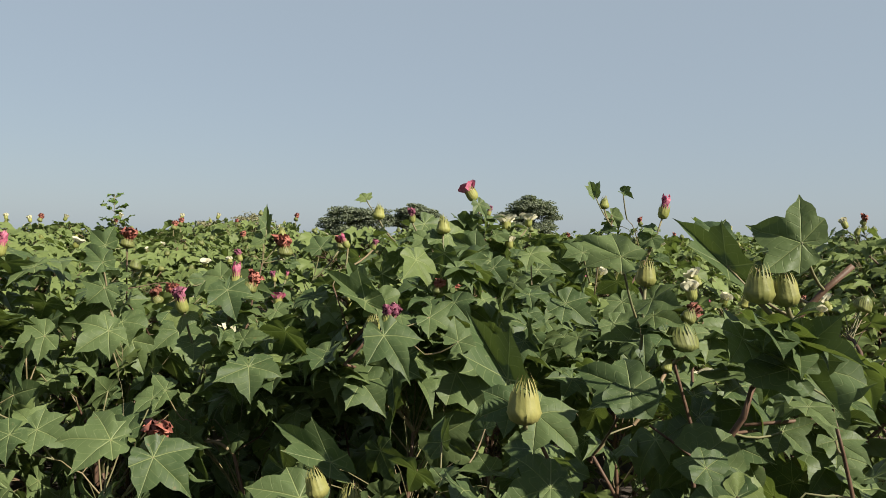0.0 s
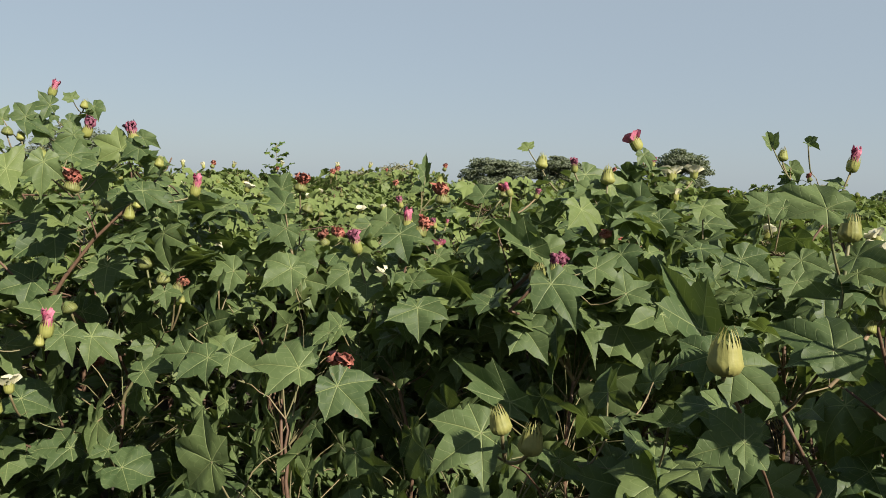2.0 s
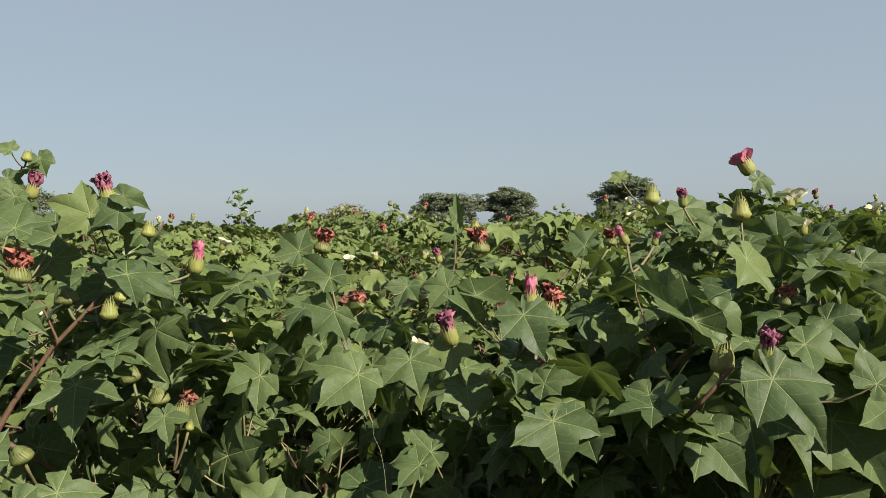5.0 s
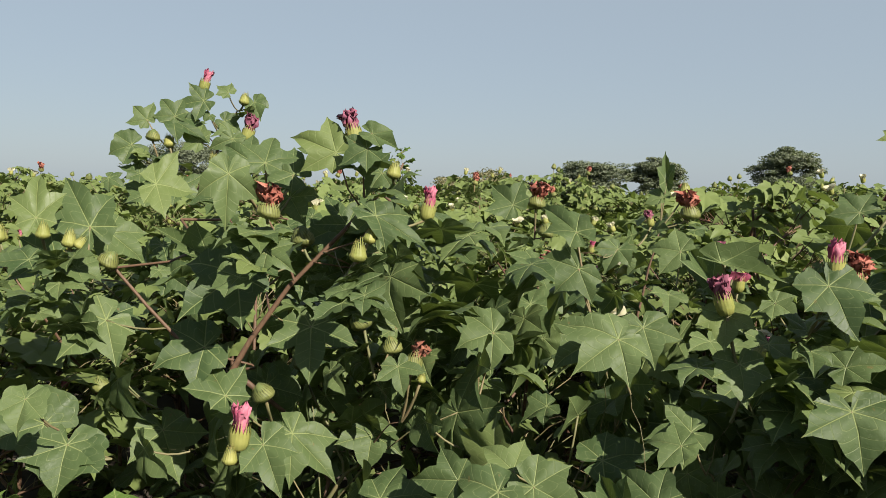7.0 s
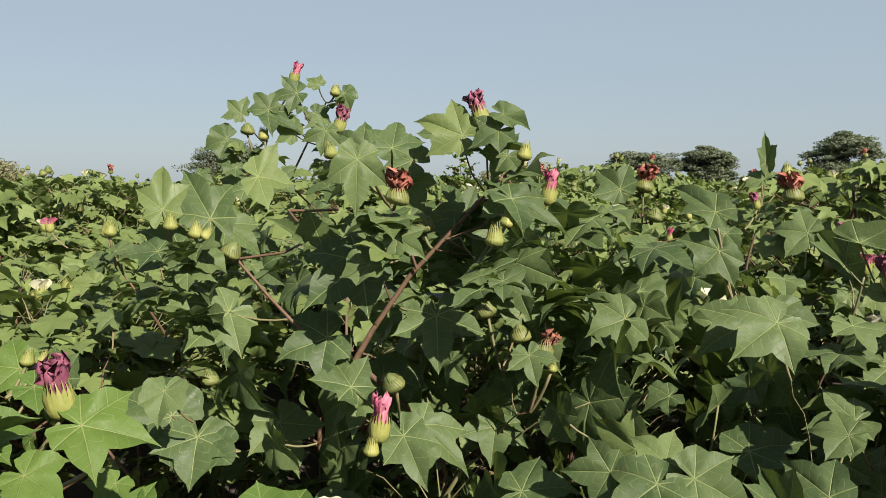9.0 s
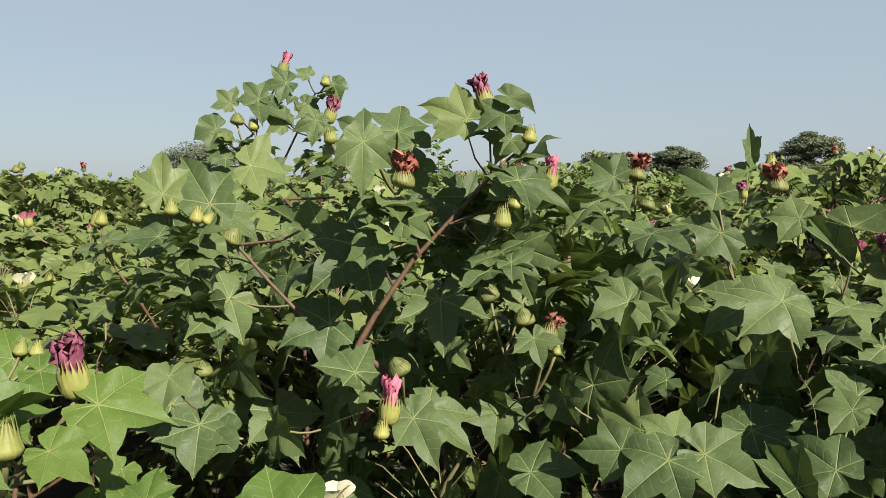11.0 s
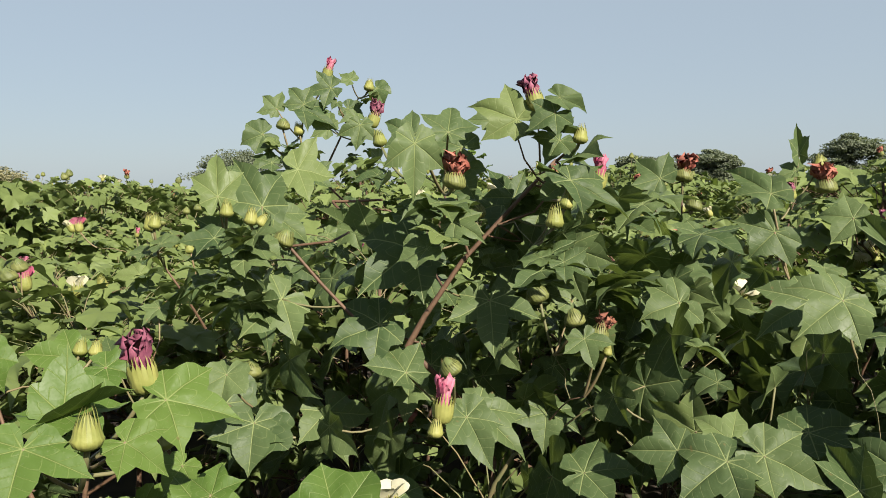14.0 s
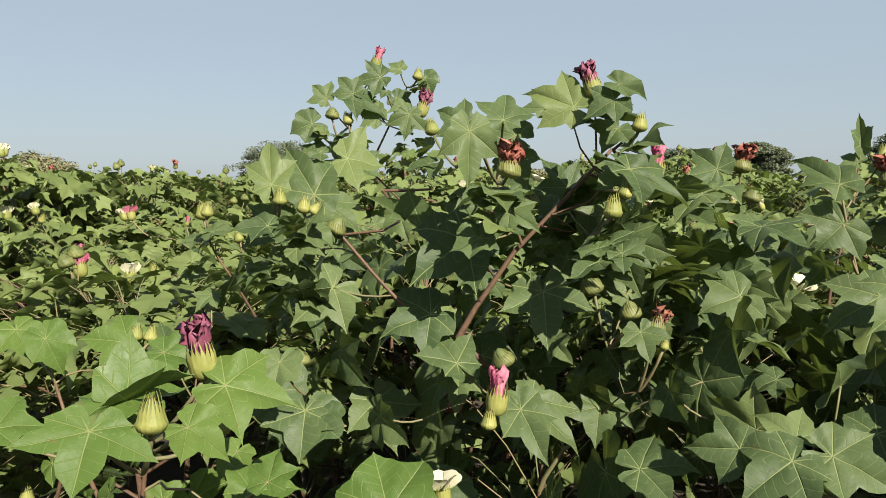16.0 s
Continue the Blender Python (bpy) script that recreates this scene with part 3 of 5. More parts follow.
class LanePlant:
    """A plant beside the lane, each leaf and flower in its own place; its branches reach out to them."""
    def __init__(self, x, y, label, seed, blades=LEAF_MESH):
        self.blades = blades
        self.foot, self.rng = Vector((x, y, 0)), random.Random(seed)
        self.ob = tagged(new("cotton_plant"), label, "cotton plant", "cotton plants of the field")
        self.ob.matrix_basis = Matrix.Translation(self.foot)
        self.leaves, self.tops, self.arms = [], [], []

    def branch(self, thick, thin, *points):
        self.arms.append((thick, thin, [Vector(p) - self.foot for p in points]))

    def leaf(self, at, tip, face, size, wide, kind):
        self.leaves.append((Vector(at) - self.foot, Vector(tip), Vector(face), size, wide, kind))

    def fruit(self, kind, at, up, size):
        self.tops.append((kind, Vector(at) - self.foot, Vector(up), size))

    def put_leaf(self, at, tip, face, size, wide, kind):
        m = aim(at, tip, face, size, wide)
        if kind == "folded":
            m = m @ Matrix.Diagonal((1, 1, wide * 0.7, 1))
        child("leaf", self.rng.choice(self.blades[kind]), self.ob, m)

    def fill(self, middle, reach, count):
        """Crowded inner leaves of the crown."""
        rng = self.rng
        for i in range(count):
            d = Vector((rng.gauss(0, 1), rng.gauss(0, 1), rng.gauss(0, 1))).normalized() * rng.random() ** 0.4
            p = Vector(middle) - self.foot + Vector((d.x * reach[0], d.y * reach[1], d.z * reach[2]))
            out = Vector((rng.uniform(-1, 1), rng.uniform(-1, 1), rng.uniform(-.7, 0)))
            self.put_leaf(p, out, (rng.uniform(-.6, .6), rng.uniform(-.6, .6), 0.9), rng.uniform(0.055, 0.085), rng.uniform(0.85, 1.1), rng.choice(("wide", "star", "three", "droopy")))

    def grow(self, bushy=0.0, skirt=0, hem=0.95, spread=0.30):
        rng = self.rng
        ends = [p for p in ([l[0] for l in self.leaves] + [t[1] for t in self.tops])]
        top = bushy or max(0.5, min(sum(p.z for p in ends) / len(ends) - 0.25, min(p.z for p in ends) + 0.05))
        trunk = [Vector((0, 0, -0.03))] + [Vector((rng.uniform(-.028, .028), rng.uniform(-.028, .028), top * f)) for f in (.2, .4, .6, .8, 1)]
        child("main_stem", mesh_of("main_stem", *tube(trunk, (.0075, .007, .006, .005, .0042, .0035), 7), STEM_RED), self.ob)
        nodes = [(trunk[k].lerp(trunk[k + 1], f), 0.0055) for k in range(2, 5) for f in (0, .33, .66)] + [(trunk[5], 0.005)]
        for thick, thin, pts in self.arms:
            # a bare branch that shows; it springs from the main stem
            n = len(pts) - 1
            child("branch", mesh_of("branch", *tube(pts, [thick + (thin - thick) * i / n for i in range(n + 1)], 7), STEM_RED), self.ob)
            root = min((q for q, _ in nodes), key=lambda q: (q - pts[0]).length + (0.2 if q.z > pts[0].z else 0))
            if (root - pts[0]).length > 0.02:
                child("branch", mesh_of("branch", *tube([p + Vector((0.02, 0.07, 0)) * k for p, k in zip(bend(root, pts[0], -0.02, 4, 0, rng), (0, .8, 1, .7, 0))], [thick * .75] * 4 + [thick], 6), STEM_RED), self.ob)
            nodes += [(a.lerp(b, f), thin) for a, b in zip(pts, pts[1:]) for f in (0, .5)] + [(pts[-1], thin)]
        jobs = [(l[0] - l[1] * 0.2 * l[3] - l[2] * 0.01, l[0], 0) for l in self.leaves] + [(t[1] - t[2] * 0.012, t[1], 1) for t in self.tops]
        for p, at, firm in sorted(jobs, key=lambda q: (q[0] - trunk[5]).length):
            near, r = min(nodes, key=lambda q: (q[0] - p).length + (0.15 if q[0].z > p.z + 0.01 else 0))
            gap = (near - p).length
            if gap > 0.26:
                # a shoot of its own from low down in the bush
                near = Vector((p.x * 0.75, p.y * 0.75 + 0.06, p.z - 0.34))
                r, gap = 0.005, (near - p).length
            if gap > 0.11:
                # a new branch that ends below the leaf or flower
                stop = p.lerp(near, 0.05 / gap) - Vector((0, 0, 0.015))
                line = bend(near, stop, 0.012, 5, 0.004, rng)
                thick = min(r * 0.85, 0.0045)
                radii = [thick * (1 - 0.11 * i) for i in range(6)]
                child("branch", mesh_of("branch", *tube(line, radii, 6), STEM_RED if gap > 0.2 else STEM_GREEN), self.ob)
                nodes += [(line[i], radii[i]) for i in (2, 3, 4, 5)]
                near = stop
            line = bend(near, at, -0.006, 4, 0, rng)
            child("flower_stalk" if firm else "leaf_stalk", mesh_of("stalk", *tube(line, [(.0022 if firm else .0015)] * 5, 5), STEM_GREEN), self.ob)
        for at, tip, face, size, wide, kind in self.leaves:
            self.put_leaf(at, tip, face, size, wide, kind)
        for kind, at, up, size in self.tops:
            q = up.to_track_quat("Z", "Y").to_matrix().to_4x4()
            fruit(self.ob, kind, Matrix.Translation(at) @ q @ Matrix.Rotation(rng.uniform(0, 6), 4, "Z") @ Matrix.Scale(size, 4))
        # small leaves round the stalks of the highest flowers and buds
        for kind, at, up, size in self.tops:
            if at.z > 1.13:
                for i in range(5):
                    a = rng.uniform(0, 6.283)
                    out = Vector((math.cos(a), math.sin(a), rng.uniform(-.5, .5)))
                    p = at - up * rng.uniform(0.012, 0.11) + out * 0.014
                    self.put_leaf(p, out, (rng.uniform(-.5, .5), rng.uniform(-.9, .1), 0.8), rng.uniform(0.026, 0.052), rng.uniform(0.8, 1.1), rng.choice(("wide", "three", "three", "round", "folded")))
        # inner leaves, deeper in the bush than the outer ones
        for at, tip, face, size, wide, kind in self.leaves:
            into = (at + self.foot - Vector((-0.4, 0.1, at.z))).normalized()
            for i in range(2 if at.z > 1.02 else 1):
                p = at + into * (rng.uniform(0.12, 0.32) if (at + self.foot).y > 0.95 else rng.uniform(0.2, 0.42)) + Vector((rng.uniform(-.1, .1), rng.uniform(-.1, .1), -rng.uniform(0.10, 0.36) - (0.08 if at.z < 1.02 else 0)))
                out = Vector((rng.uniform(-1, 1), rng.uniform(-1, .5), rng.uniform(-.9, 0)))
                up = Vector((rng.uniform(-1.0, -.3), rng.uniform(-.8, -.1), 0.2)) if p.z < 0.97 else Vector((rng.uniform(-.9, .5), rng.uniform(-1.0, .4), 0.7))
                self.put_leaf(p, out, up, min(0.09 if (at + self.foot).y > 0.95 else 0.055, size * rng.uniform(0.65, 1.1)), rng.uniform(0.85, 1.1), rng.choice(("wide", "star", "three", "wide", "droopy", "round")))
        if skirt:
            # large hanging leaves that close the side of the bush down to the shade
            for i in range(skirt):
                a, z = rng.uniform(0, 6.283), rng.uniform(0.30, hem)
                out = Vector((math.cos(a), math.sin(a), 0))
                p = out * spread * rng.uniform(0.35, 1.0) * (1.15 - 0.4 * z) + Vector((0, 0.05 if z > 0.8 else 0, z))
                drop = out * 0.7 + Vector((rng.uniform(-.6, .6), rng.uniform(-.6, .6), rng.uniform(-1.7, -0.5)))
                up = Vector((-0.8, -0.5, 0.15)) + Vector((rng.uniform(-.35, .35), rng.uniform(-.35, .35), rng.uniform(-.2, .3))) if z < 0.97 else out * 0.9 + Vector((rng.uniform(-.7, .3), rng.uniform(-.7, .1), 0.8))
                self.put_leaf(p, drop, up, rng.uniform(0.065, 0.10), rng.uniform(0.85, 1.1), rng.choice(("wide", "wide", "three", "star", "droopy", "round")))
                k = min(4.99, max(0.2, 5 * (p.z - rng.uniform(0.06, 0.20)) / top))
                node = Vector(trunk[int(k)]).lerp(Vector(trunk[int(k) + 1]), k - int(k))
                child("leaf_stalk", mesh_of("stalk", *tube(bend(node, p, 0.03, 3, 0, rng), [.0015, .0013, .0012, .0011], 4), STEM_GREEN), self.ob)
        if bushy:
            stems, blades, tops = plant_plan(int(bushy * 1000), bushy, 0.4, 200, 0.068, 0, 0.25, 0.6)
            wood, green = Pile(), Pile()
            for line, radii in stems[1:]:
                wood.add(*tube(line, radii, 4))
            for root, at, tip, face, size in blades:
                wood.add(*tube((root, at), (.0016, .0011), 3))
                verts, faces, uvs = COARSE[rng.randrange(len(COARSE))]
                m = np.array(aim(at, tip, face, size))
                green.add(np.asarray(verts) @ m[:3, :3].T + m[:3, 3], faces, uvs)
            child("stem", wood.mesh("stem", STEM_RED), self.ob)
            tagged(child("foliage", green.mesh("foliage", LEAF_LIT), self.ob, None, "dense lobed green leaves"), "", "", "", "stuff")


# ---- ground ----
ground_v, ground_f, N = [], [], 60
for i in range(N + 1):
    for k in range(N + 1):
        x, y = ((2 * i / N - 1) ** 3) * 1500, ((2 * k / N - 1) ** 3) * 1500
        ground_v.append((x, y, 0.03 * noise.noise((x * 1.3, y * 1.3, 0)) - 0.02))
for i in range(N):
    for k in range(N):
        a = i * (N + 1) + k
        ground_f.append((a, a + N + 1, a + N + 2, a + 1))
tagged(new("ground", mesh_of("ground", ground_v, ground_f, SOIL)), "dark crumbly field soil under the crop", "ground", "", "structure")


# ---- trees on the far side of the field ----
def tree(name, x, y, lobes, trunk_r, foliage, label, seed, leaf=0.23, count=24000, category="tree"):
    """lobes: (dx, dy, z, rx, rz) of the crown's masses."""
    rng = random.Random(seed)
    root = tagged(new(name), label, category)
    root.matrix_basis = Matrix.Translation((x, y, 0))
    wood, crown = Pile(), Pile()
    low = min(l[2] - l[4] for l in lobes)
    fork = Vector((0, 0, max(0.5, low * 0.8)))
    wood.add(*tube([Vector((0, 0, -0.1)), Vector((.05, 0, fork.z * .5)), fork], (trunk_r * 1.3, trunk_r, trunk_r * .9), 8))
    whole = sum(l[3] * l[3] for l in lobes)
    for dx, dy, z, rx, rz in lobes:
        c = Vector((dx, dy, z))
        for b in range(3):
            e = c + Vector((rng.uniform(-.7, .7) * rx, rng.uniform(-.7, .7) * rx, rng.uniform(-.3, .5) * rz))
            wood.add(*tube(bend(fork, e, -0.25, 5, 0.12, rng), [trunk_r * q for q in (.6, .45, .33, .22, .14, .06)], 5))
        clumps = []
        for q in range(int(34 * rx * rx / whole * len(lobes)) + 10):
            d = Vector((rng.gauss(0, 1), rng.gauss(0, 1), rng.gauss(0, 1))).normalized()
            if d.z < -0.45:
                d.z *= -0.6
            r = rng.uniform(0.62, 1.02)
            clumps.append((c + Vector((d.x * rx * r, d.y * rx * r, d.z * rz * r)), rng.uniform(0.28, 0.5) * min(rx, rz * 1.6), d))
        for q in range(int(count * rx * rx / whole)):
            o, s, d = clumps[rng.randrange(len(clumps))]
            g = Vector((rng.gauss(0, 1), rng.gauss(0, 1), rng.gauss(0, 1))).normalized() * rng.random() ** 0.4
            p = o + Vector((g.x * s * 1.15, g.y * s * 1.15, g.z * s * 0.36))
            n = (g * 0.8 + d * 0.5 + Vector((rng.uniform(-1, 1), rng.uniform(-1, 1), rng.uniform(-.3, 1))) * 0.7)
            t = Vector((rng.uniform(-1, 1), rng.uniform(-1, 1), rng.uniform(-.6, .3)))
            m = np.array(aim(p, t, n, leaf * rng.uniform(0.5, 1.2), rng.uniform(0.35, 0.8)))
            v = np.array([(0, -.5, 0), (.45, -.1, .08), (.25, .35, 0), (0, .6, -.1), (-.3, .3, 0), (-.45, -.15, .08)])
            crown.add(v @ m[:3, :3].T + m[:3, 3], [(0, 1, 2), (0, 2, 3), (0, 3, 4), (0, 4, 5)])
    child("trunk", wood.mesh("trunk", BARK), root)
    child("crown", crown.mesh("crown", foliage), root)
    return root


tree("acacia_tree", -13.0, 75.4, [(0, 0, 3.7, 2.7, 1.1), (-1.9, .3, 2.9, 2.1, 1.2), (1.9, -.3, 3.3, 2.0, 1.2), (0, 0, 2.0, 3.4, 1.2)], 0.28, TREE_LEAF, "broad dark green acacia tree at the field's edge", 1)
tree("acacia_tree", -6.7, 76, [(0, 0, 4.0, 2.0, 1.0), (-1.2, .3, 3.1, 1.6, 1.1), (1.1, 0, 3.3, 1.6, 1.0), (.2, 0, 2.0, 2.0, 1.0)], 0.28, TREE_LEAF, "domed dark green acacia tree at the field's edge", 2)
tree("acacia_tree", 4.8, 76, [(0, 0, 4.7, 2.0, 1.2), (-1.3, .3, 3.6, 1.8, 1.3), (1.3, 0, 3.9, 1.8, 1.3), (0, 0, 2.2, 2.8, 1.4)], 0.3, TREE_LEAF, "tall rounded dark green acacia tree beyond the field", 3)
tree("acacia_tree", -52, 61, [(0, 0, 4.0, 3.6, 1.9), (-2.6, .3, 3.0, 3.0, 1.6), (2.4, 0, 3.6, 2.6, 1.7), (0, 0, 2.0, 4.2, 1.5)], 0.3, TREE_LEAF, "leafy green acacia tree behind the tall cotton", 4)
tree("shrub", -49.9, 32.9, [(0, 0, 2.5, 2.2, 1.3), (-2.2, .6, 1.9, 1.9, 1.1), (1.9, 0, 2.0, 1.7, 1.1), (-4, 1, 1.4, 1.8, .8)], 0.12, BUSH_LEAF, "dry yellowish shrub at the field's edge", 5, 0.2, 9000, "shrub")
tree("shrub", -25.9, 70, [(0, 0, 2.0, 1.9, 1.0), (1.2, 0, 1.7, 1.5, .9)], 0.12, BUSH_LEAF, "small round olive-green tree at the field's edge", 6, 0.25, 2600, "shrub")
tree("shrub", -22.2, 70, [(0, 0, 2.5, 1.7, 1.2), (1.2, 0, 2.0, 1.5, .9), (-1.1, 0, 1.8, 1.3, 1)], 0.12, BUSH_LEAF, "small spreading olive-green tree at the field's edge", 7, 0.25, 2800, "shrub")
tree("shrub", -17.4, 71, [(0, 0, 1.2, 2.0, .9), (1.9, 0, 1.1, 1.8, .8), (-2, 0, 1.0, 1.8, .7)], 0.1, TREE_LEAF, "low dark green shrub beside the acacias", 8, 0.22, 2400, "shrub")


def tall_weed(x, y, height, label, seed):
    """A thin weed that overtops the crop, with small leaves in pairs."""
    rng = random.Random(seed)
    root = tagged(new("weed"), label, "weed")
    root.matrix_basis = Matrix.Translation((x, y, 0))
    line = bend((0, 0, -.02), (rng.uniform(-.04, .04), 0, height), 0.0, 7, 0.012, rng)
    child("stem", mesh_of("stem", *tube(line, [.006 - .0006 * i for i in range(8)], 6), STEM_GREEN), root)
    for i in range(26):
        f = 0.60 + 0.40 * i / 25
        k = min(int(f * 7), 6)
        p = line[k].lerp(line[k + 1], f * 7 - k)
        a = i * 2.4 + rng.uniform(-.5, .5)
        out = Vector((math.cos(a), math.sin(a), rng.uniform(-0.1, 0.9)))
        tip = p + out * rng.uniform(0.04, 0.15) * (1.2 - 0.6 * (i / 25))
        child("side_shoot", mesh_of("side_shoot", *tube((p, tip), (.0022, .0014), 4), STEM_GREEN), root)
        for q in range(4):
            at = p.lerp(tip, 0.4 + 0.2 * q)
            side = Vector((-out.y, out.x, 0)) * (1 if q % 2 else -1)
            child("leaf", YOUNG_MESH["round"][q % 3], root, aim(at, out * .6 + side + Vector((0, 0, rng.uniform(-.5, .4))), (rng.uniform(-.8, .8), rng.uniform(-1, .2), 0.8), rng.uniform(.026, .05), 0.75))
    return root


tall_weed(-2.81, 5.51, 1.56, "thin tall weed with small paired leaves above the cotton", 3)


# ---- the plants along the lane ----
plant = LanePlant(-1.08, 1.36, "tall cotton plant with large lobed leaves, pink flowers and striped bolls", 1)
plant.leaf((-1.331, 1.104, 0.902), (0.32, -0.69, -0.65), (0.30, -0.57, 0.76), 0.056, 1.35, "round")
plant.leaf((-1.351, 1.211, 0.969), (0.68, -0.32, -0.66), (-0.91, -0.71, 0.19), 0.078, 1.15, "wide")
plant.leaf((-1.241, 1.144, 0.904), (0.80, -0.33, -0.51), (-0.94, -0.72, 0.19), 0.061, 1.00, "wide")
plant.leaf((-1.298, 1.017, 0.997), (0.25, -0.68, -0.69), (0.33, -0.61, 0.72), 0.041, 1.00, "round")
plant.leaf((-1.641, 1.250, 1.023), (-0.17, -0.82, -0.55), (0.35, -0.57, 0.74), 0.042, 1.00, "star")
plant.leaf((-1.081, 1.183, 0.708), (-0.88, -0.46, 0.09), (0.35, -0.52, 0.77), 0.073, 1.00, "star")
plant.leaf((-1.010, 1.201, 0.707), (-0.92, 0.08, 0.37), (0.22, -0.68, 0.70), 0.050, 1.00, "star")
plant.leaf((-1.156, 1.140, 0.811), (0.92, 0.33, -0.21), (0.35, -0.51, 0.79), 0.066, 1.00, "round")
plant.leaf((-0.950, 1.164, 0.692), (0.94, 0.26, -0.20), (0.30, -0.42, 0.86), 0.066, 1.20, "round")
plant.branch(0.0046, 0.0023, (-1.180, 1.249, 0.992), (-1.157, 1.259, 1.036), (-1.110, 1.284, 1.112), (-1.051, 1.313, 1.181), (-0.993, 1.342, 1.249))
plant.branch(0.0021, 0.0014, (-1.097, 1.277, 1.121), (-1.108, 1.269, 1.161), (-1.126, 1.257, 1.206))
plant.branch(0.0021, 0.0014, (-0.986, 1.318, 1.246), (-0.966, 1.322, 1.263), (-0.954, 1.322, 1.286))
plant.branch(0.0016, 0.0012, (-1.005, 1.308, 1.224), (-1.005, 1.304, 1.265), (-1.006, 1.300, 1.302))
plant.branch(0.0014, 0.0010, (-1.007, 1.307, 1.221), (-1.023, 1.294, 1.249), (-1.035, 1.286, 1.295))
plant.branch(0.0017, 0.0012, (-1.062, 1.297, 1.161), (-1.016, 1.313, 1.178), (-0.990, 1.321, 1.211))
plant.branch(0.0027, 0.0018, (-1.236, 1.224, 1.021), (-1.287, 1.202, 1.082), (-1.327, 1.184, 1.135), (-1.357, 1.166, 1.147), (-1.402, 1.142, 1.154))
plant.branch(0.0026, 0.0020, (-1.396, 1.400, 1.194), (-1.356, 1.411, 1.194), (-1.313, 1.424, 1.196))
plant.leaf((-1.160, 1.234, 1.129), (-0.49, -0.73, -0.47), (0.36, -0.67, 0.65), 0.097, 1.05, "wide")
plant.leaf((-1.063, 1.266, 1.061), (0.31, -0.59, -0.74), (0.35, -0.65, 0.67), 0.083, 1.04, "star")
plant.leaf((-1.163, 1.211, 0.967), (-0.74, 0.33, 0.58), (0.36, -0.54, 0.76), 0.087, 0.74, "star")
plant.leaf((-1.212, 1.229, 1.026), (-0.65, -0.72, -0.26), (0.42, -0.62, 0.67), 0.077, 1.07, "wide")
plant.leaf((-1.336, 1.177, 1.062), (-0.29, -0.83, -0.48), (0.54, -0.56, 0.63), 0.079, 1.13, "wide")
plant.leaf((-1.402, 1.154, 1.150), (-0.43, -0.82, -0.37), (0.48, -0.56, 0.67), 0.069, 1.13, "three")
plant.leaf((-1.472, 1.234, 1.108), (0.84, 0.34, -0.42), (0.54, -0.53, 0.65), 0.038, 1.24, "three")
plant.leaf((-1.382, 1.108, 1.205), (-0.28, 0.29, 0.92), (0.55, -0.73, 0.40), 0.074, 0.69, "star")
plant.leaf((-1.374, 1.188, 1.190), (-0.58, 0.06, 0.81), (0.55, -0.71, 0.44), 0.097, 0.77, "wide")
plant.leaf((-1.275, 1.318, 1.141), (-0.84, -0.25, 0.49), (0.53, -0.58, 0.61), 0.106, 0.74, "folded")
plant.leaf((-1.409, 1.259, 1.177), (0.80, 0.16, -0.58), (0.55, -0.58, 0.60), 0.074, 0.84, "wide")
plant.leaf((-1.117, 1.158, 1.266), (0.10, -0.26, -0.96), (0.51, -0.82, 0.27), 0.072, 0.78, "wide")
plant.leaf((-1.090, 1.197, 1.281), (-0.12, 0.57, 0.82), (0.50, -0.68, 0.54), 0.052, 1.05, "star")
plant.leaf((-1.017, 1.248, 1.297), (-0.87, -0.31, 0.39), (0.44, -0.84, 0.30), 0.067, 0.91, "star")
plant.leaf((-0.962, 1.229, 1.300), (-0.73, -0.50, -0.46), (0.26, -0.83, 0.49), 0.043, 1.09, "three")
plant.leaf((-0.957, 1.233, 1.319), (0.94, 0.10, -0.33), (0.27, -0.81, 0.52), 0.036, 0.65, "round")
plant.leaf((-1.063, 1.367, 1.197), (-0.66, 0.04, 0.75), (0.43, -0.80, 0.42), 0.064, 0.88, "star")
plant.leaf((-0.936, 1.203, 1.218), (0.88, 0.13, -0.45), (0.40, -0.71, 0.58), 0.081, 0.55, "wide")
plant.leaf((-0.997, 1.338, 1.161), (0.74, -0.26, -0.62), (0.36, -0.63, 0.69), 0.059, 0.60, "three")
plant.leaf((-0.973, 1.352, 1.054), (-0.38, 0.27, 0.89), (0.40, -0.82, 0.42), 0.057, 1.07, "star")
plant.leaf((-0.938, 1.278, 1.016), (0.44, -0.53, -0.72), (0.29, -0.68, 0.67), 0.044, 1.10, "star")
plant.leaf((-1.012, 1.354, 0.889), (0.17, -0.69, -0.70), (0.35, -0.62, 0.70), 0.057, 1.26, "three")
plant.leaf((-1.031, 1.107, 0.951), (0.65, -0.44, -0.62), (0.29, -0.61, 0.74), 0.070, 0.77, "three")
plant.leaf((-1.066, 1.224, 0.924), (0.83, -0.07, -0.55), (0.41, -0.59, 0.70), 0.089, 0.71, "star")
plant.leaf((-1.187, 1.341, 0.947), (0.69, -0.29, -0.66), (0.39, -0.62, 0.68), 0.075, 0.83, "round")
plant.leaf((-1.194, 1.281, 0.932), (0.24, -0.68, -0.69), (0.42, -0.57, 0.71), 0.065, 0.80, "three")
plant.leaf((-1.332, 1.104, 0.909), (0.35, -0.64, -0.68), (0.41, -0.55, 0.73), 0.072, 1.20, "three")
plant.leaf((-1.400, 1.129, 0.921), (-0.80, -0.39, 0.46), (0.60, -0.60, 0.53), 0.081, 0.92, "round")
plant.leaf((-1.388, 1.258, 0.954), (-0.29, -0.86, -0.42), (-0.63, -0.43, 0.32), 0.060, 1.45, "wide")
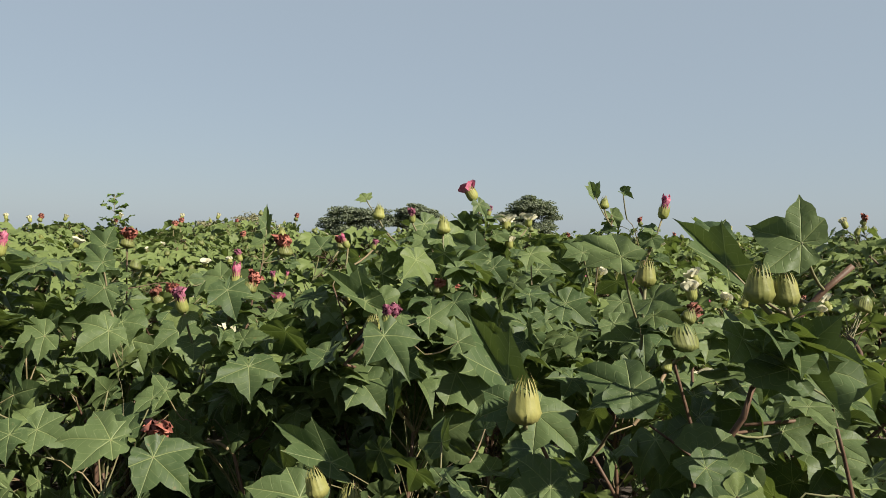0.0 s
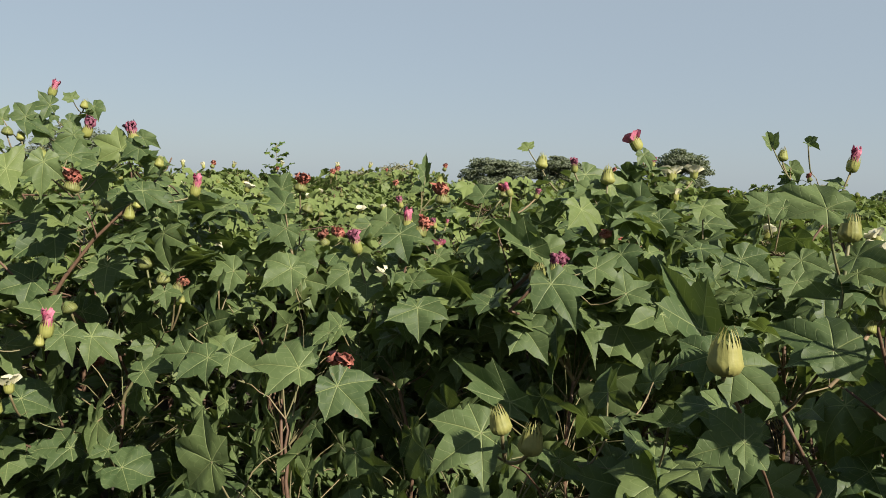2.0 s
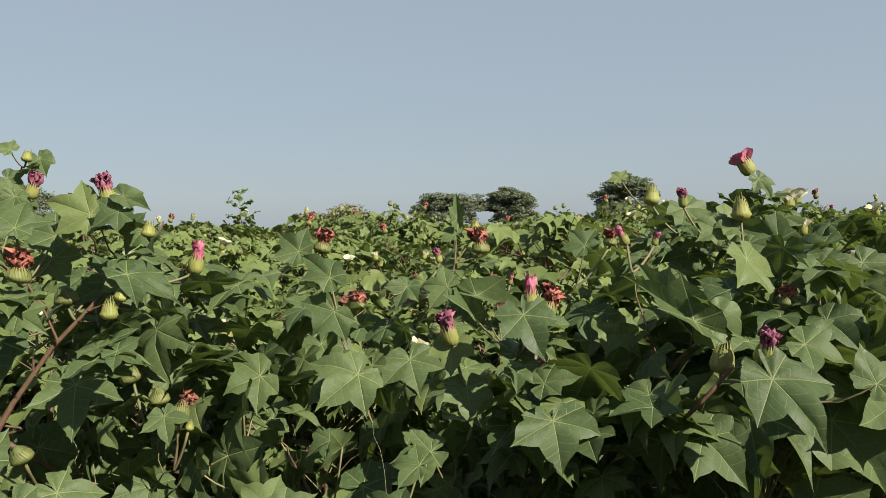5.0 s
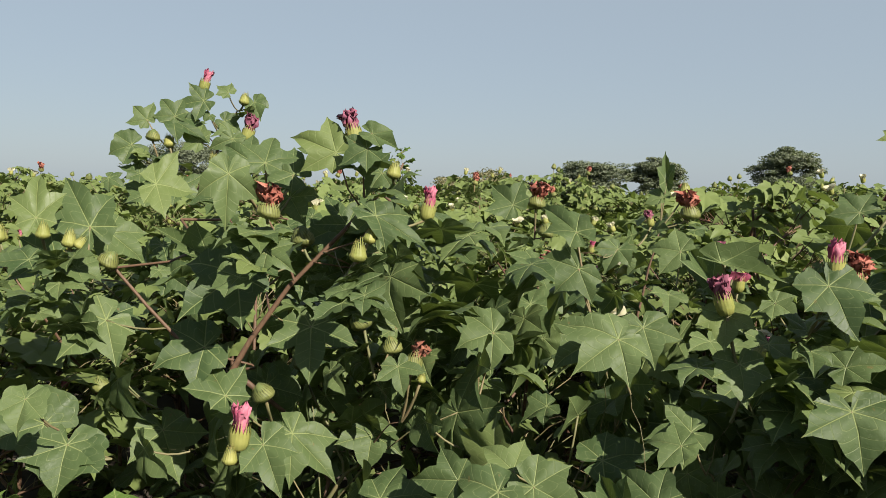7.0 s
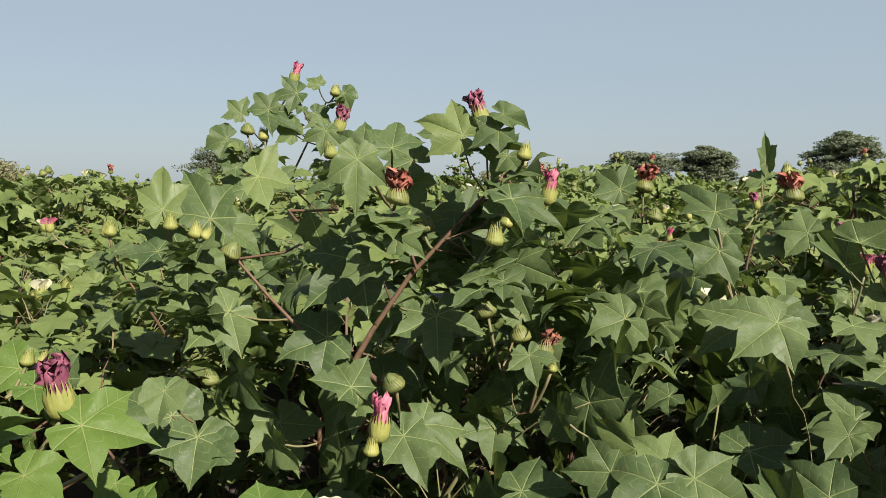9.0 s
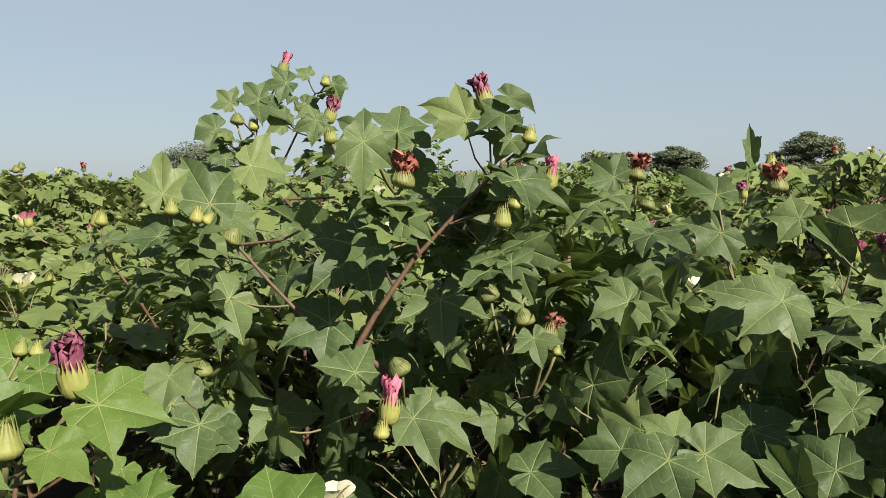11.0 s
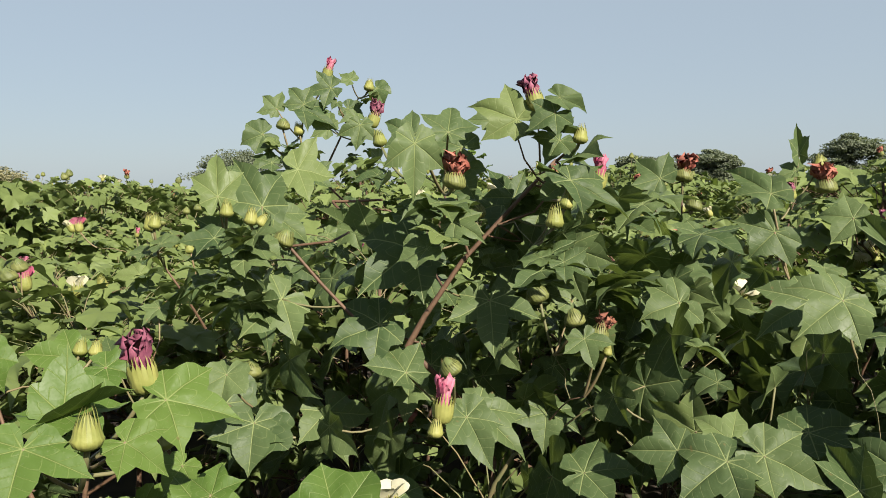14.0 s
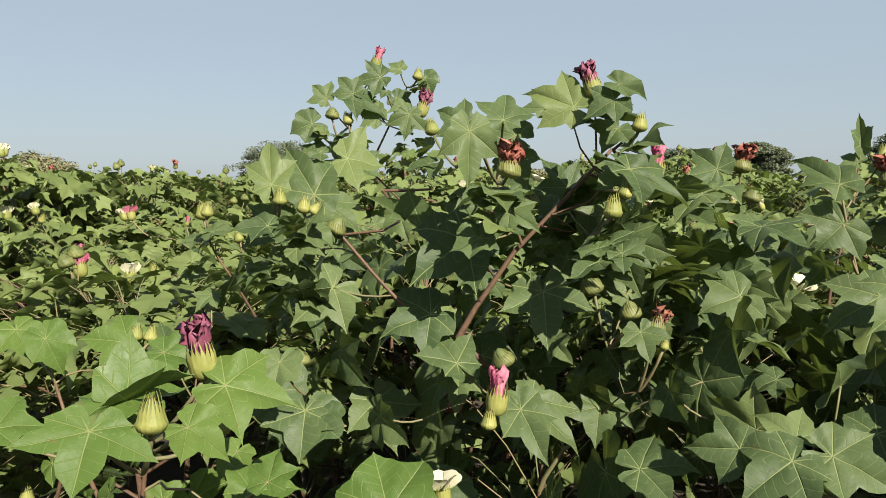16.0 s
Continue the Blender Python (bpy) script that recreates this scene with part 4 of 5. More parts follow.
plant.leaf((-1.348, 1.298, 0.868), (0.62, -0.33, -0.71), (0.44, -0.60, 0.66), 0.092, 0.89, "wide")
plant.leaf((-1.153, 1.463, 0.904), (0.76, -0.27, -0.59), (0.26, -0.71, 0.65), 0.066, 1.14, "wide")
plant.leaf((-1.575, 1.103, 0.962), (-0.55, 0.08, 0.83), (0.52, -0.75, 0.41), 0.060, 0.74, "three")
plant.leaf((-1.122, 1.313, 1.269), (-0.91, -0.17, 0.39), (0.38, -0.72, 0.58), 0.064, 0.90, "wide")
plant.leaf((-1.209, 1.330, 1.290), (-0.82, -0.18, 0.55), (0.42, -0.84, 0.35), 0.051, 1.07, "star")
plant.leaf((-1.130, 1.317, 1.236), (0.70, -0.28, -0.65), (0.34, -0.68, 0.65), 0.049, 1.18, "three")
plant.leaf((-0.977, 1.303, 1.272), (-0.33, -0.66, -0.68), (0.30, -0.75, 0.59), 0.040, 1.18, "three")
plant.leaf((-1.075, 1.305, 1.303), (-0.54, 0.02, 0.84), (0.36, -0.90, 0.25), 0.038, 0.98, "star")
plant.fruit("purple", (-0.993, 1.260, 1.308), (-0.28, -0.04, 0.96), 0.81)
plant.fruit("salmon", (-1.079, 1.184, 1.212), (0.20, 0.18, 0.96), 0.78)
plant.fruit("bud", (-1.116, 1.186, 1.252), (-0.21, -0.01, 0.98), 0.73)
plant.fruit("bud", (-1.240, 1.292, 1.275), (-0.22, -0.01, 0.98), 0.68)
plant.fruit("bud", (-1.362, 1.100, 1.179), (0.02, 0.10, 0.99), 0.60)
plant.fruit("bud", (-1.339, 1.119, 1.168), (0.08, 0.13, 0.99), 0.63)
plant.fruit("boll", (-1.329, 1.170, 1.139), (0.42, 0.27, 0.87), 0.72)
plant.fruit("bud", (-0.939, 1.256, 1.265), (0.13, 0.15, 0.98), 0.62)
plant.fruit("pink", (-0.949, 1.395, 1.207), (0.15, 0.16, 0.98), 0.85)
plant.fruit("bud", (-0.950, 1.182, 1.164), (0.05, 0.12, 0.99), 0.72)
plant.fruit("bud", (-0.939, 1.189, 1.186), (0.20, 0.18, 0.96), 0.54)
plant.fruit("boll", (-1.010, 1.320, 1.055), (-0.38, -0.09, 0.92), 0.87)
plant.fruit("boll", (-0.955, 1.298, 1.029), (-0.15, 0.02, 0.99), 0.72)
plant.fruit("dried", (-0.926, 1.296, 1.011), (0.27, 0.21, 0.94), 0.77)
plant.fruit("bud", (-0.914, 1.299, 0.992), (0.22, 0.19, 0.96), 0.42)
plant.fruit("boll", (-1.083, 1.188, 0.977), (-0.41, -0.11, 0.91), 0.75)
plant.fruit("pink", (-1.055, 1.091, 0.948), (0.09, 0.13, 0.99), 0.91)
plant.fruit("bud", (-1.058, 1.079, 0.934), (0.07, 0.12, 0.99), 0.60)
plant.fruit("boll", (-1.195, 1.476, 1.158), (0.16, 0.18, 0.97), 1.06)
plant.fruit("boll", (-1.191, 1.452, 0.947), (0.09, 0.14, 0.99), 0.91)
plant.fruit("open", (-1.104, 1.060, 0.848), (-0.13, 0.03, 0.99), 0.67)
plant.fruit("boll", (-1.099, 1.303, 1.169), (-0.13, 0.03, 0.99), 0.87)
plant.fruit("cup", (-1.258, 1.435, 1.124), (-0.11, 0.04, 0.99), 0.46)
plant.fruit("bud", (-1.328, 1.123, 1.167), (0.50, 0.31, 0.81), 0.52)
plant.fill((-0.97, 1.46, 1.08), (0.24, 0.17, 0.15), 90)
plant.grow(0.0, 60, 0.95, 0.30)
plant = LanePlant(-1.58, 1.86, "tall cotton plant topped by pink and purple flowers", 2)
plant.branch(0.0027, 0.0017, (-1.682, 1.791, 1.242), (-1.639, 1.813, 1.339), (-1.601, 1.832, 1.427))
plant.branch(0.0014, 0.0010, (-1.642, 1.819, 1.339), (-1.671, 1.802, 1.375), (-1.698, 1.785, 1.414))
plant.branch(0.0014, 0.0012, (-1.631, 1.827, 1.369), (-1.598, 1.834, 1.362), (-1.579, 1.835, 1.355))
plant.leaf((-1.528, 1.488, 1.253), (0.80, 0.58, -0.14), (0.56, -0.65, 0.51), 0.074, 1.31, "wide")
plant.leaf((-1.684, 1.635, 1.388), (-0.62, -0.28, 0.74), (0.61, -0.76, 0.22), 0.044, 1.19, "star")
plant.leaf((-1.634, 1.658, 1.388), (0.89, 0.17, -0.43), (0.42, -0.69, 0.59), 0.091, 0.63, "wide")
plant.leaf((-1.709, 1.618, 1.335), (-0.71, -0.65, -0.28), (0.54, -0.75, 0.38), 0.051, 1.10, "round")
plant.leaf((-1.700, 1.621, 1.321), (0.21, -0.13, -0.97), (0.61, -0.76, 0.23), 0.028, 1.32, "round")
plant.leaf((-1.589, 1.699, 1.433), (-0.81, -0.56, -0.18), (0.51, -0.82, 0.25), 0.061, 1.03, "star")
plant.leaf((-1.577, 1.702, 1.402), (-0.23, -0.71, -0.67), (0.45, -0.69, 0.57), 0.020, 1.45, "three")
plant.leaf((-1.530, 1.719, 1.353), (-0.03, -0.34, -0.94), (0.48, -0.83, 0.29), 0.057, 1.10, "star")
plant.leaf((-1.595, 1.789, 1.462), (-0.82, -0.08, 0.57), (0.46, -0.67, 0.58), 0.036, 1.10, "three")
plant.leaf((-1.542, 1.812, 1.442), (0.62, -0.38, -0.69), (0.37, -0.63, 0.68), 0.049, 0.85, "round")
plant.leaf((-1.672, 1.626, 1.230), (-0.90, -0.11, 0.43), (0.41, -0.59, 0.70), 0.071, 0.95, "wide")
plant.leaf((-1.617, 1.653, 1.248), (0.90, 0.15, -0.41), (0.41, -0.64, 0.66), 0.059, 1.14, "wide")
plant.leaf((-1.632, 1.660, 1.397), (-0.63, -0.08, 0.77), (0.51, -0.79, 0.34), 0.058, 0.99, "star")
plant.leaf((-1.584, 1.678, 1.346), (-0.82, -0.23, 0.53), (0.46, -0.82, 0.35), 0.051, 1.12, "wide")
plant.leaf((-1.598, 1.781, 1.397), (0.84, 0.24, -0.48), (0.46, -0.79, 0.41), 0.046, 1.10, "wide")
plant.fruit("bud", (-1.638, 1.651, 1.333), (-0.19, 0.00, 0.98), 0.75)
plant.fruit("boll", (-1.671, 1.637, 1.345), (0.08, 0.13, 0.99), 0.75)
plant.fruit("bud", (-1.690, 1.293, 1.152), (0.09, 0.14, 0.99), 0.72)
plant.fruit("pink", (-1.645, 1.766, 1.464), (0.20, 0.18, 0.96), 0.87)
plant.fruit("purple", (-1.526, 1.759, 1.352), (0.26, 0.21, 0.94), 1.01)
plant.fruit("bud", (-1.534, 1.763, 1.431), (0.12, 0.15, 0.98), 0.74)
plant.fruit("bud", (-1.749, 1.343, 1.145), (-0.09, 0.05, 0.99), 0.87)
plant.fruit("cup", (-1.446, 2.454, 0.961), (0.09, 0.14, 0.99), 0.51)
plant.grow(0.0, 40, 1.15, 0.30)
plant = LanePlant(-1.26, 0.84, "bright leafy cotton plant with a withered purple flower beside the lane", 3, YOUNG_MESH)
plant.leaf((-1.150, 0.826, 0.950), (-0.24, 0.67, 0.70), (0.24, -0.66, 0.72), 0.035, 1.00, "wide")
plant.leaf((-1.187, 0.707, 1.030), (0.92, 0.24, -0.32), (0.39, -0.40, 0.83), 0.032, 1.10, "wide")
plant.leaf((-1.122, 0.715, 1.035), (0.88, 0.21, -0.42), (0.47, -0.40, 0.79), 0.037, 1.00, "three")
plant.leaf((-1.209, 0.742, 1.038), (0.53, 0.84, 0.14), (0.39, -0.39, 0.83), 0.044, 1.00, "wide")
plant.branch(0.0022, 0.0020, (-1.271, 0.794, 0.915), (-1.263, 0.793, 0.948), (-1.256, 0.793, 0.976))
plant.branch(0.0020, 0.0014, (-1.339, 0.758, 0.916), (-1.329, 0.758, 0.944), (-1.306, 0.767, 0.983))
plant.leaf((-1.175, 0.805, 1.036), (0.82, 0.52, -0.22), (0.49, -0.46, 0.74), 0.065, 1.02, "wide")
plant.leaf((-1.173, 0.707, 1.051), (0.37, 0.89, 0.28), (0.21, -0.37, 0.91), 0.053, 1.45, "folded")
plant.leaf((-1.173, 0.707, 1.051), (-0.90, -0.42, 0.13), (0.29, -0.33, 0.90), 0.038, 0.84, "round")
plant.leaf((-1.134, 0.648, 1.051), (0.36, -0.61, -0.70), (0.59, -0.44, 0.68), 0.042, 1.45, "star")
plant.leaf((-1.630, 1.075, 0.977), (-0.77, -0.59, 0.23), (0.56, -0.48, 0.67), 0.071, 1.08, "wide")
plant.leaf((-1.329, 0.877, 1.034), (0.86, 0.45, -0.24), (0.47, -0.53, 0.71), 0.050, 0.81, "wide")
plant.leaf((-1.223, 0.886, 0.903), (-0.08, 0.80, 0.60), (0.42, -0.52, 0.75), 0.058, 1.04, "wide")
plant.leaf((-1.135, 0.993, 0.859), (-0.54, 0.41, 0.74), (0.36, -0.67, 0.64), 0.071, 1.13, "round")
plant.leaf((-1.350, 0.715, 1.000), (-0.21, 0.80, 0.56), (0.52, -0.39, 0.76), 0.043, 1.12, "wide")
plant.leaf((-1.707, 0.958, 1.011), (0.76, -0.12, -0.64), (0.51, -0.51, 0.70), 0.058, 0.94, "wide")
plant.leaf((-1.625, 0.945, 1.009), (0.70, -0.06, -0.72), (0.59, -0.52, 0.62), 0.051, 0.84, "round")
plant.leaf((-1.295, 0.940, 0.915), (-0.14, -0.79, -0.59), (0.36, -0.60, 0.71), 0.037, 1.16, "three")
plant.fruit("purple", (-1.200, 0.808, 1.040), (-0.22, -0.02, 0.97), 0.90)
plant.fruit("bud", (-1.118, 0.681, 1.043), (-0.01, 0.09, 1.00), 0.68)
plant.fruit("bud", (-1.235, 0.863, 0.968), (-0.29, -0.06, 0.96), 0.49)
plant.fruit("bud", (-1.622, 1.080, 0.982), (0.14, 0.17, 0.98), 0.66)
plant.fruit("bud", (-1.603, 1.090, 0.980), (0.15, 0.17, 0.97), 0.64)
plant.fruit("bud", (-0.851, 0.778, 0.920), (0.08, 0.10, 0.99), 0.61)
plant.grow(0.0, 40, 0.86, 0.20)
plant = LanePlant(-0.47, 1.42, "cotton plant with closed pink flowers above broad dull leaves", 4)
plant.leaf((-0.480, 1.418, 0.949), (-0.21, -0.76, -0.61), (-0.91, -0.54, 0.15), 0.072, 1.00, "wide")
plant.leaf((-0.418, 1.537, 1.030), (-0.45, -0.57, -0.69), (-0.93, -0.71, 0.13), 0.054, 1.00, "three")
plant.leaf((-0.570, 1.347, 0.903), (0.89, -0.32, -0.31), (-0.63, -0.42, 0.33), 0.042, 1.00, "wide")
plant.leaf((-0.344, 1.553, 1.057), (0.93, -0.18, -0.33), (0.14, -0.64, 0.76), 0.060, 1.00, "three")
plant.branch(0.0021, 0.0017, (-0.403, 1.403, 0.964), (-0.355, 1.400, 0.967), (-0.314, 1.397, 0.972))
plant.leaf((-0.535, 1.300, 1.113), (-0.01, -0.58, -0.81), (-0.06, -0.81, 0.58), 0.044, 1.16, "three")
plant.leaf((-0.567, 1.296, 0.972), (-0.94, -0.31, -0.14), (0.12, -0.70, 0.70), 0.057, 1.12, "star")
plant.leaf((-0.555, 1.650, 1.110), (-0.48, 0.55, 0.68), (0.03, -0.76, 0.65), 0.092, 0.85, "folded")
plant.leaf((-0.542, 1.604, 1.148), (0.97, -0.12, -0.22), (0.05, -0.77, 0.63), 0.099, 0.76, "folded")
plant.leaf((-0.462, 1.636, 1.087), (0.83, -0.42, -0.37), (-0.03, -0.70, 0.71), 0.043, 1.19, "three")
plant.leaf((-0.406, 1.269, 1.024), (0.24, -0.60, -0.76), (0.21, -0.74, 0.64), 0.064, 1.32, "three")
plant.leaf((-0.518, 1.303, 1.056), (0.22, -0.62, -0.75), (0.28, -0.70, 0.66), 0.053, 1.08, "three")
plant.leaf((-0.438, 1.247, 1.159), (0.43, -0.55, -0.72), (0.13, -0.75, 0.65), 0.065, 0.96, "three")
plant.leaf((-0.322, 1.510, 1.110), (0.62, -0.51, -0.60), (0.01, -0.76, 0.65), 0.072, 0.74, "wide")
plant.leaf((-0.358, 1.615, 1.230), (-0.55, 0.49, 0.67), (-0.01, -0.81, 0.59), 0.048, 1.13, "wide")
plant.fruit("purple", (-0.534, 1.295, 1.115), (-0.30, -0.05, 0.95), 0.79)
plant.fruit("pod", (-0.504, 1.341, 1.050), (0.48, 0.30, 0.82), 0.64)
plant.fruit("pink", (-0.430, 1.267, 1.165), (-0.01, 0.02, 1.00), 0.72)
plant.fruit("salmon", (-0.414, 1.284, 1.157), (0.50, 0.09, 0.86), 0.66)
plant.fruit("dried", (-0.349, 1.394, 0.964), (0.94, 0.31, 0.11), 0.98)
plant.fruit("salmon", (-0.315, 1.622, 1.230), (0.12, 0.03, 0.99), 0.53)
plant.fill((-0.42, 1.50, 0.96), (0.22, 0.13, 0.12), 60)
plant.fill((-0.34, 1.36, 1.00), (0.20, 0.07, 0.09), 45)
plant.grow(0.0, 55, 0.92, 0.30)
plant = LanePlant(0.12, 0.8, "cotton plant with large folded leaves and fat buds beside the lane", 5)
plant.branch(0.0021, 0.0017, (0.077, 0.701, 1.017), (0.063, 0.694, 1.051), (0.046, 0.688, 1.084))
plant.branch(0.0022, 0.0018, (0.170, 0.825, 0.935), (0.146, 0.818, 0.981), (0.125, 0.812, 1.017))
plant.leaf((0.026, 0.685, 1.122), (-0.50, 0.40, 0.77), (-0.03, -0.89, 0.45), 0.083, 0.75, "folded")
plant.leaf((0.028, 0.630, 1.111), (-0.93, -0.18, -0.32), (-0.09, -0.74, 0.67), 0.040, 0.90, "wide")
plant.leaf((0.066, 0.670, 1.027), (-0.96, -0.15, -0.24), (-0.07, -0.70, 0.71), 0.051, 1.22, "wide")
plant.leaf((0.066, 0.670, 1.027), (0.92, -0.28, -0.25), (-0.01, -0.69, 0.73), 0.024, 1.45, "wide")
plant.leaf((0.151, 0.742, 1.103), (-0.81, 0.48, 0.33), (-0.15, -0.71, 0.69), 0.068, 0.84, "wide")
plant.leaf((0.151, 0.742, 1.103), (0.50, -0.65, -0.58), (-0.09, -0.70, 0.71), 0.036, 1.29, "round")
plant.leaf((0.151, 0.807, 1.236), (-0.77, 0.52, 0.37), (-0.20, -0.74, 0.64), 0.068, 0.60, "wide")
plant.leaf((0.051, 0.656, 1.097), (0.74, -0.43, -0.52), (0.06, -0.73, 0.68), 0.057, 0.69, "three")
plant.fruit("pod", (0.037, 0.609, 1.101), (0.02, 0.08, 1.00), 0.88)
plant.fruit("pod", (0.194, 0.882, 1.201), (0.07, 0.05, 1.00), 0.75)
plant.fruit("bud", (0.212, 0.850, 1.105), (0.31, 0.07, 0.95), 0.41)
plant.fill((0.10, 0.98, 0.90), (0.2, 0.12, 0.12), 45)
plant.grow(0.0, 45, 0.92, 0.28)
plant = LanePlant(-0.2, 0.92, "low cotton plant with yellowish toothed buds", 6)
plant.leaf((0.007, 0.870, 0.906), (-0.92, 0.39, 0.09), (-0.11, -0.47, 0.88), 0.074, 1.00, "three")
plant.leaf((0.013, 0.826, 0.992), (-0.98, -0.20, 0.07), (0.19, -0.66, 0.73), 0.041, 1.00, "folded")
plant.leaf((-0.049, 0.992, 0.927), (0.51, 0.68, 0.52), (-0.68, -0.67, 0.16), 0.043, 1.00, "wide")
plant.leaf((-0.058, 1.145, 0.934), (-0.21, 0.73, 0.65), (-0.75, -0.46, 0.35), 0.059, 1.00, "three")
plant.leaf((0.010, 1.163, 0.953), (-0.26, 0.70, 0.66), (-0.65, -0.72, 0.26), 0.048, 1.00, "three")
plant.leaf((-0.112, 0.923, 0.899), (0.85, -0.35, -0.41), (-0.73, -0.55, 0.11), 0.035, 1.00, "wide")
plant.leaf((-0.163, 0.800, 1.004), (-0.84, 0.34, 0.42), (0.02, -0.76, 0.65), 0.093, 0.64, "folded")
plant.leaf((-0.188, 0.765, 0.976), (-0.68, -0.57, -0.45), (0.10, -0.68, 0.72), 0.074, 1.01, "star")
plant.fruit("pod", (-0.159, 0.725, 0.992), (-0.23, -0.00, 0.97), 0.72)
plant.fruit("pod", (-0.131, 0.729, 0.972), (0.14, 0.12, 0.98), 0.80)
plant.grow(0.0, 40, 0.88, 0.26)
plant = LanePlant(-0.74, 1.46, "broad-leaved cotton plant in the shade of its neighbours", 7)
plant.leaf((-0.802, 1.288, 0.908), (-0.90, 0.11, 0.43), (-0.81, -0.71, 0.38), 0.071, 1.00, "wide")
plant.leaf((-0.834, 1.306, 1.023), (0.04, -0.79, -0.62), (-0.65, -0.53, 0.16), 0.066, 1.10, "round")
plant.leaf((-0.905, 1.299, 0.939), (0.38, -0.59, -0.71), (-0.64, -0.52, 0.36), 0.045, 1.20, "round")
plant.leaf((-0.675, 1.344, 0.905), (0.84, 0.48, 0.25), (-0.66, -0.55, 0.19), 0.078, 1.00, "three")
plant.leaf((-0.675, 1.460, 0.959), (-0.60, -0.62, -0.50), (-0.76, -0.58, 0.11), 0.066, 1.10, "round")
plant.leaf((-0.714, 1.373, 0.951), (-0.53, -0.79, -0.30), (-0.88, -0.42, 0.07), 0.061, 1.00, "wide")
plant.leaf((-0.890, 1.441, 0.968), (-0.55, -0.66, -0.51), (-0.98, -0.50, 0.15), 0.053, 1.00, "wide")
plant.leaf((-0.656, 1.437, 0.986), (0.42, -0.65, -0.63), (-0.79, -0.56, 0.17), 0.057, 1.20, "round")
plant.leaf((-0.831, 1.358, 1.057), (-0.79, -0.55, -0.27), (0.25, -0.69, 0.68), 0.058, 1.36, "wide")
plant.leaf((-0.892, 1.533, 0.942), (-0.63, -0.66, -0.41), (0.20, -0.64, 0.74), 0.057, 1.40, "wide")
plant.leaf((-0.718, 1.364, 1.151), (-0.62, -0.42, -0.67), (0.21, -0.90, 0.38), 0.046, 1.45, "wide")
plant.leaf((-0.723, 1.366, 1.199), (-0.73, 0.41, 0.55), (0.15, -0.69, 0.71), 0.076, 0.64, "wide")
plant.leaf((-0.679, 1.309, 1.073), (-0.75, -0.50, -0.43), (0.10, -0.73, 0.67), 0.074, 1.00, "star")
plant.leaf((-0.649, 1.545, 1.048), (0.35, -0.60, -0.72), (0.10, -0.74, 0.67), 0.068, 1.17, "wide")
plant.leaf((-0.607, 1.685, 1.157), (-0.98, 0.12, 0.15), (-0.01, -0.84, 0.54), 0.058, 1.03, "three")
plant.grow(0.0, 45, 0.88, 0.30)
plant = LanePlant(0.02, 2.02, "cotton plant with an open pink flower at its top", 8)
plant.leaf((-0.015, 1.758, 1.229), (-0.78, 0.35, 0.51), (-0.15, -0.91, 0.39), 0.088, 0.71, "wide")
plant.leaf((-0.010, 1.913, 1.347), (0.45, -0.49, -0.74), (0.10, -0.80, 0.59), 0.050, 0.81, "star")
plant.leaf((-0.287, 1.790, 1.350), (-0.60, 0.38, 0.70), (0.17, -0.79, 0.58), 0.026, 1.45, "star")
plant.fruit("rose", (-0.022, 1.927, 1.359), (-0.47, 0.00, 0.89), 1.10)
plant.fruit("open", (0.064, 1.981, 1.282), (-0.02, 0.04, 1.00), 0.90)
plant.fruit("cup", (0.072, 1.914, 1.234), (-0.02, 0.04, 1.00), 0.67)
plant.fruit("salmon", (-0.064, 1.750, 1.124), (0.07, 0.03, 1.00), 0.47)
plant.fruit("purple", (0.016, 2.067, 1.323), (0.21, 0.05, 0.98), 0.51)
plant.fruit("open", (0.135, 2.185, 1.297), (0.05, 0.02, 1.00), 0.83)
plant.fruit("purple", (-0.172, 1.797, 1.294), (-0.02, 0.04, 1.00), 0.62)
plant.fill((0.0, 2.0, 1.18), (0.36, 0.2, 0.15), 80)
plant.grow(0.0, 60, 1.15, 0.32)
plant = LanePlant(-0.6, 1.14, "spreading cotton plant with a salmon flower", 9)
plant.leaf((-0.757, 1.144, 0.926), (-0.66, -0.62, -0.43), (0.01, -0.57, 0.82), 0.068, 1.15, "wide")
plant.leaf((-0.722, 1.161, 0.931), (0.95, -0.11, -0.30), (0.13, -0.72, 0.68), 0.067, 1.00, "three")
plant.leaf((-0.756, 1.200, 0.930), (-0.83, 0.28, 0.49), (0.22, -0.64, 0.74), 0.053, 1.00, "three")
plant.leaf((-0.807, 1.155, 0.927), (-0.98, -0.22, -0.04), (-0.60, -0.67, 0.19), 0.056, 1.00, "wide")
plant.leaf((-0.633, 1.187, 0.899), (-0.47, 0.72, 0.50), (-0.08, -0.61, 0.79), 0.068, 1.00, "folded")
plant.leaf((-0.596, 1.205, 0.916), (-0.76, 0.48, 0.43), (-0.07, -0.73, 0.68), 0.062, 1.00, "wide")
plant.leaf((-0.576, 1.263, 0.965), (-0.99, 0.14, 0.06), (-0.04, -0.57, 0.82), 0.045, 1.00, "three")
plant.leaf((-0.914, 1.179, 0.878), (0.92, 0.34, 0.19), (-0.92, -0.50, 0.15), 0.069, 1.00, "three")
plant.leaf((-0.600, 0.900, 0.843), (-0.97, 0.05, 0.23), (-0.86, -0.45, 0.16), 0.078, 1.20, "wide")
plant.leaf((-0.461, 0.885, 0.877), (-0.54, -0.76, -0.37), (-0.78, -0.39, 0.09), 0.046, 1.10, "round")
plant.leaf((-0.377, 0.886, 0.889), (0.75, -0.48, -0.45), (-0.98, -0.66, 0.32), 0.040, 1.20, "round")
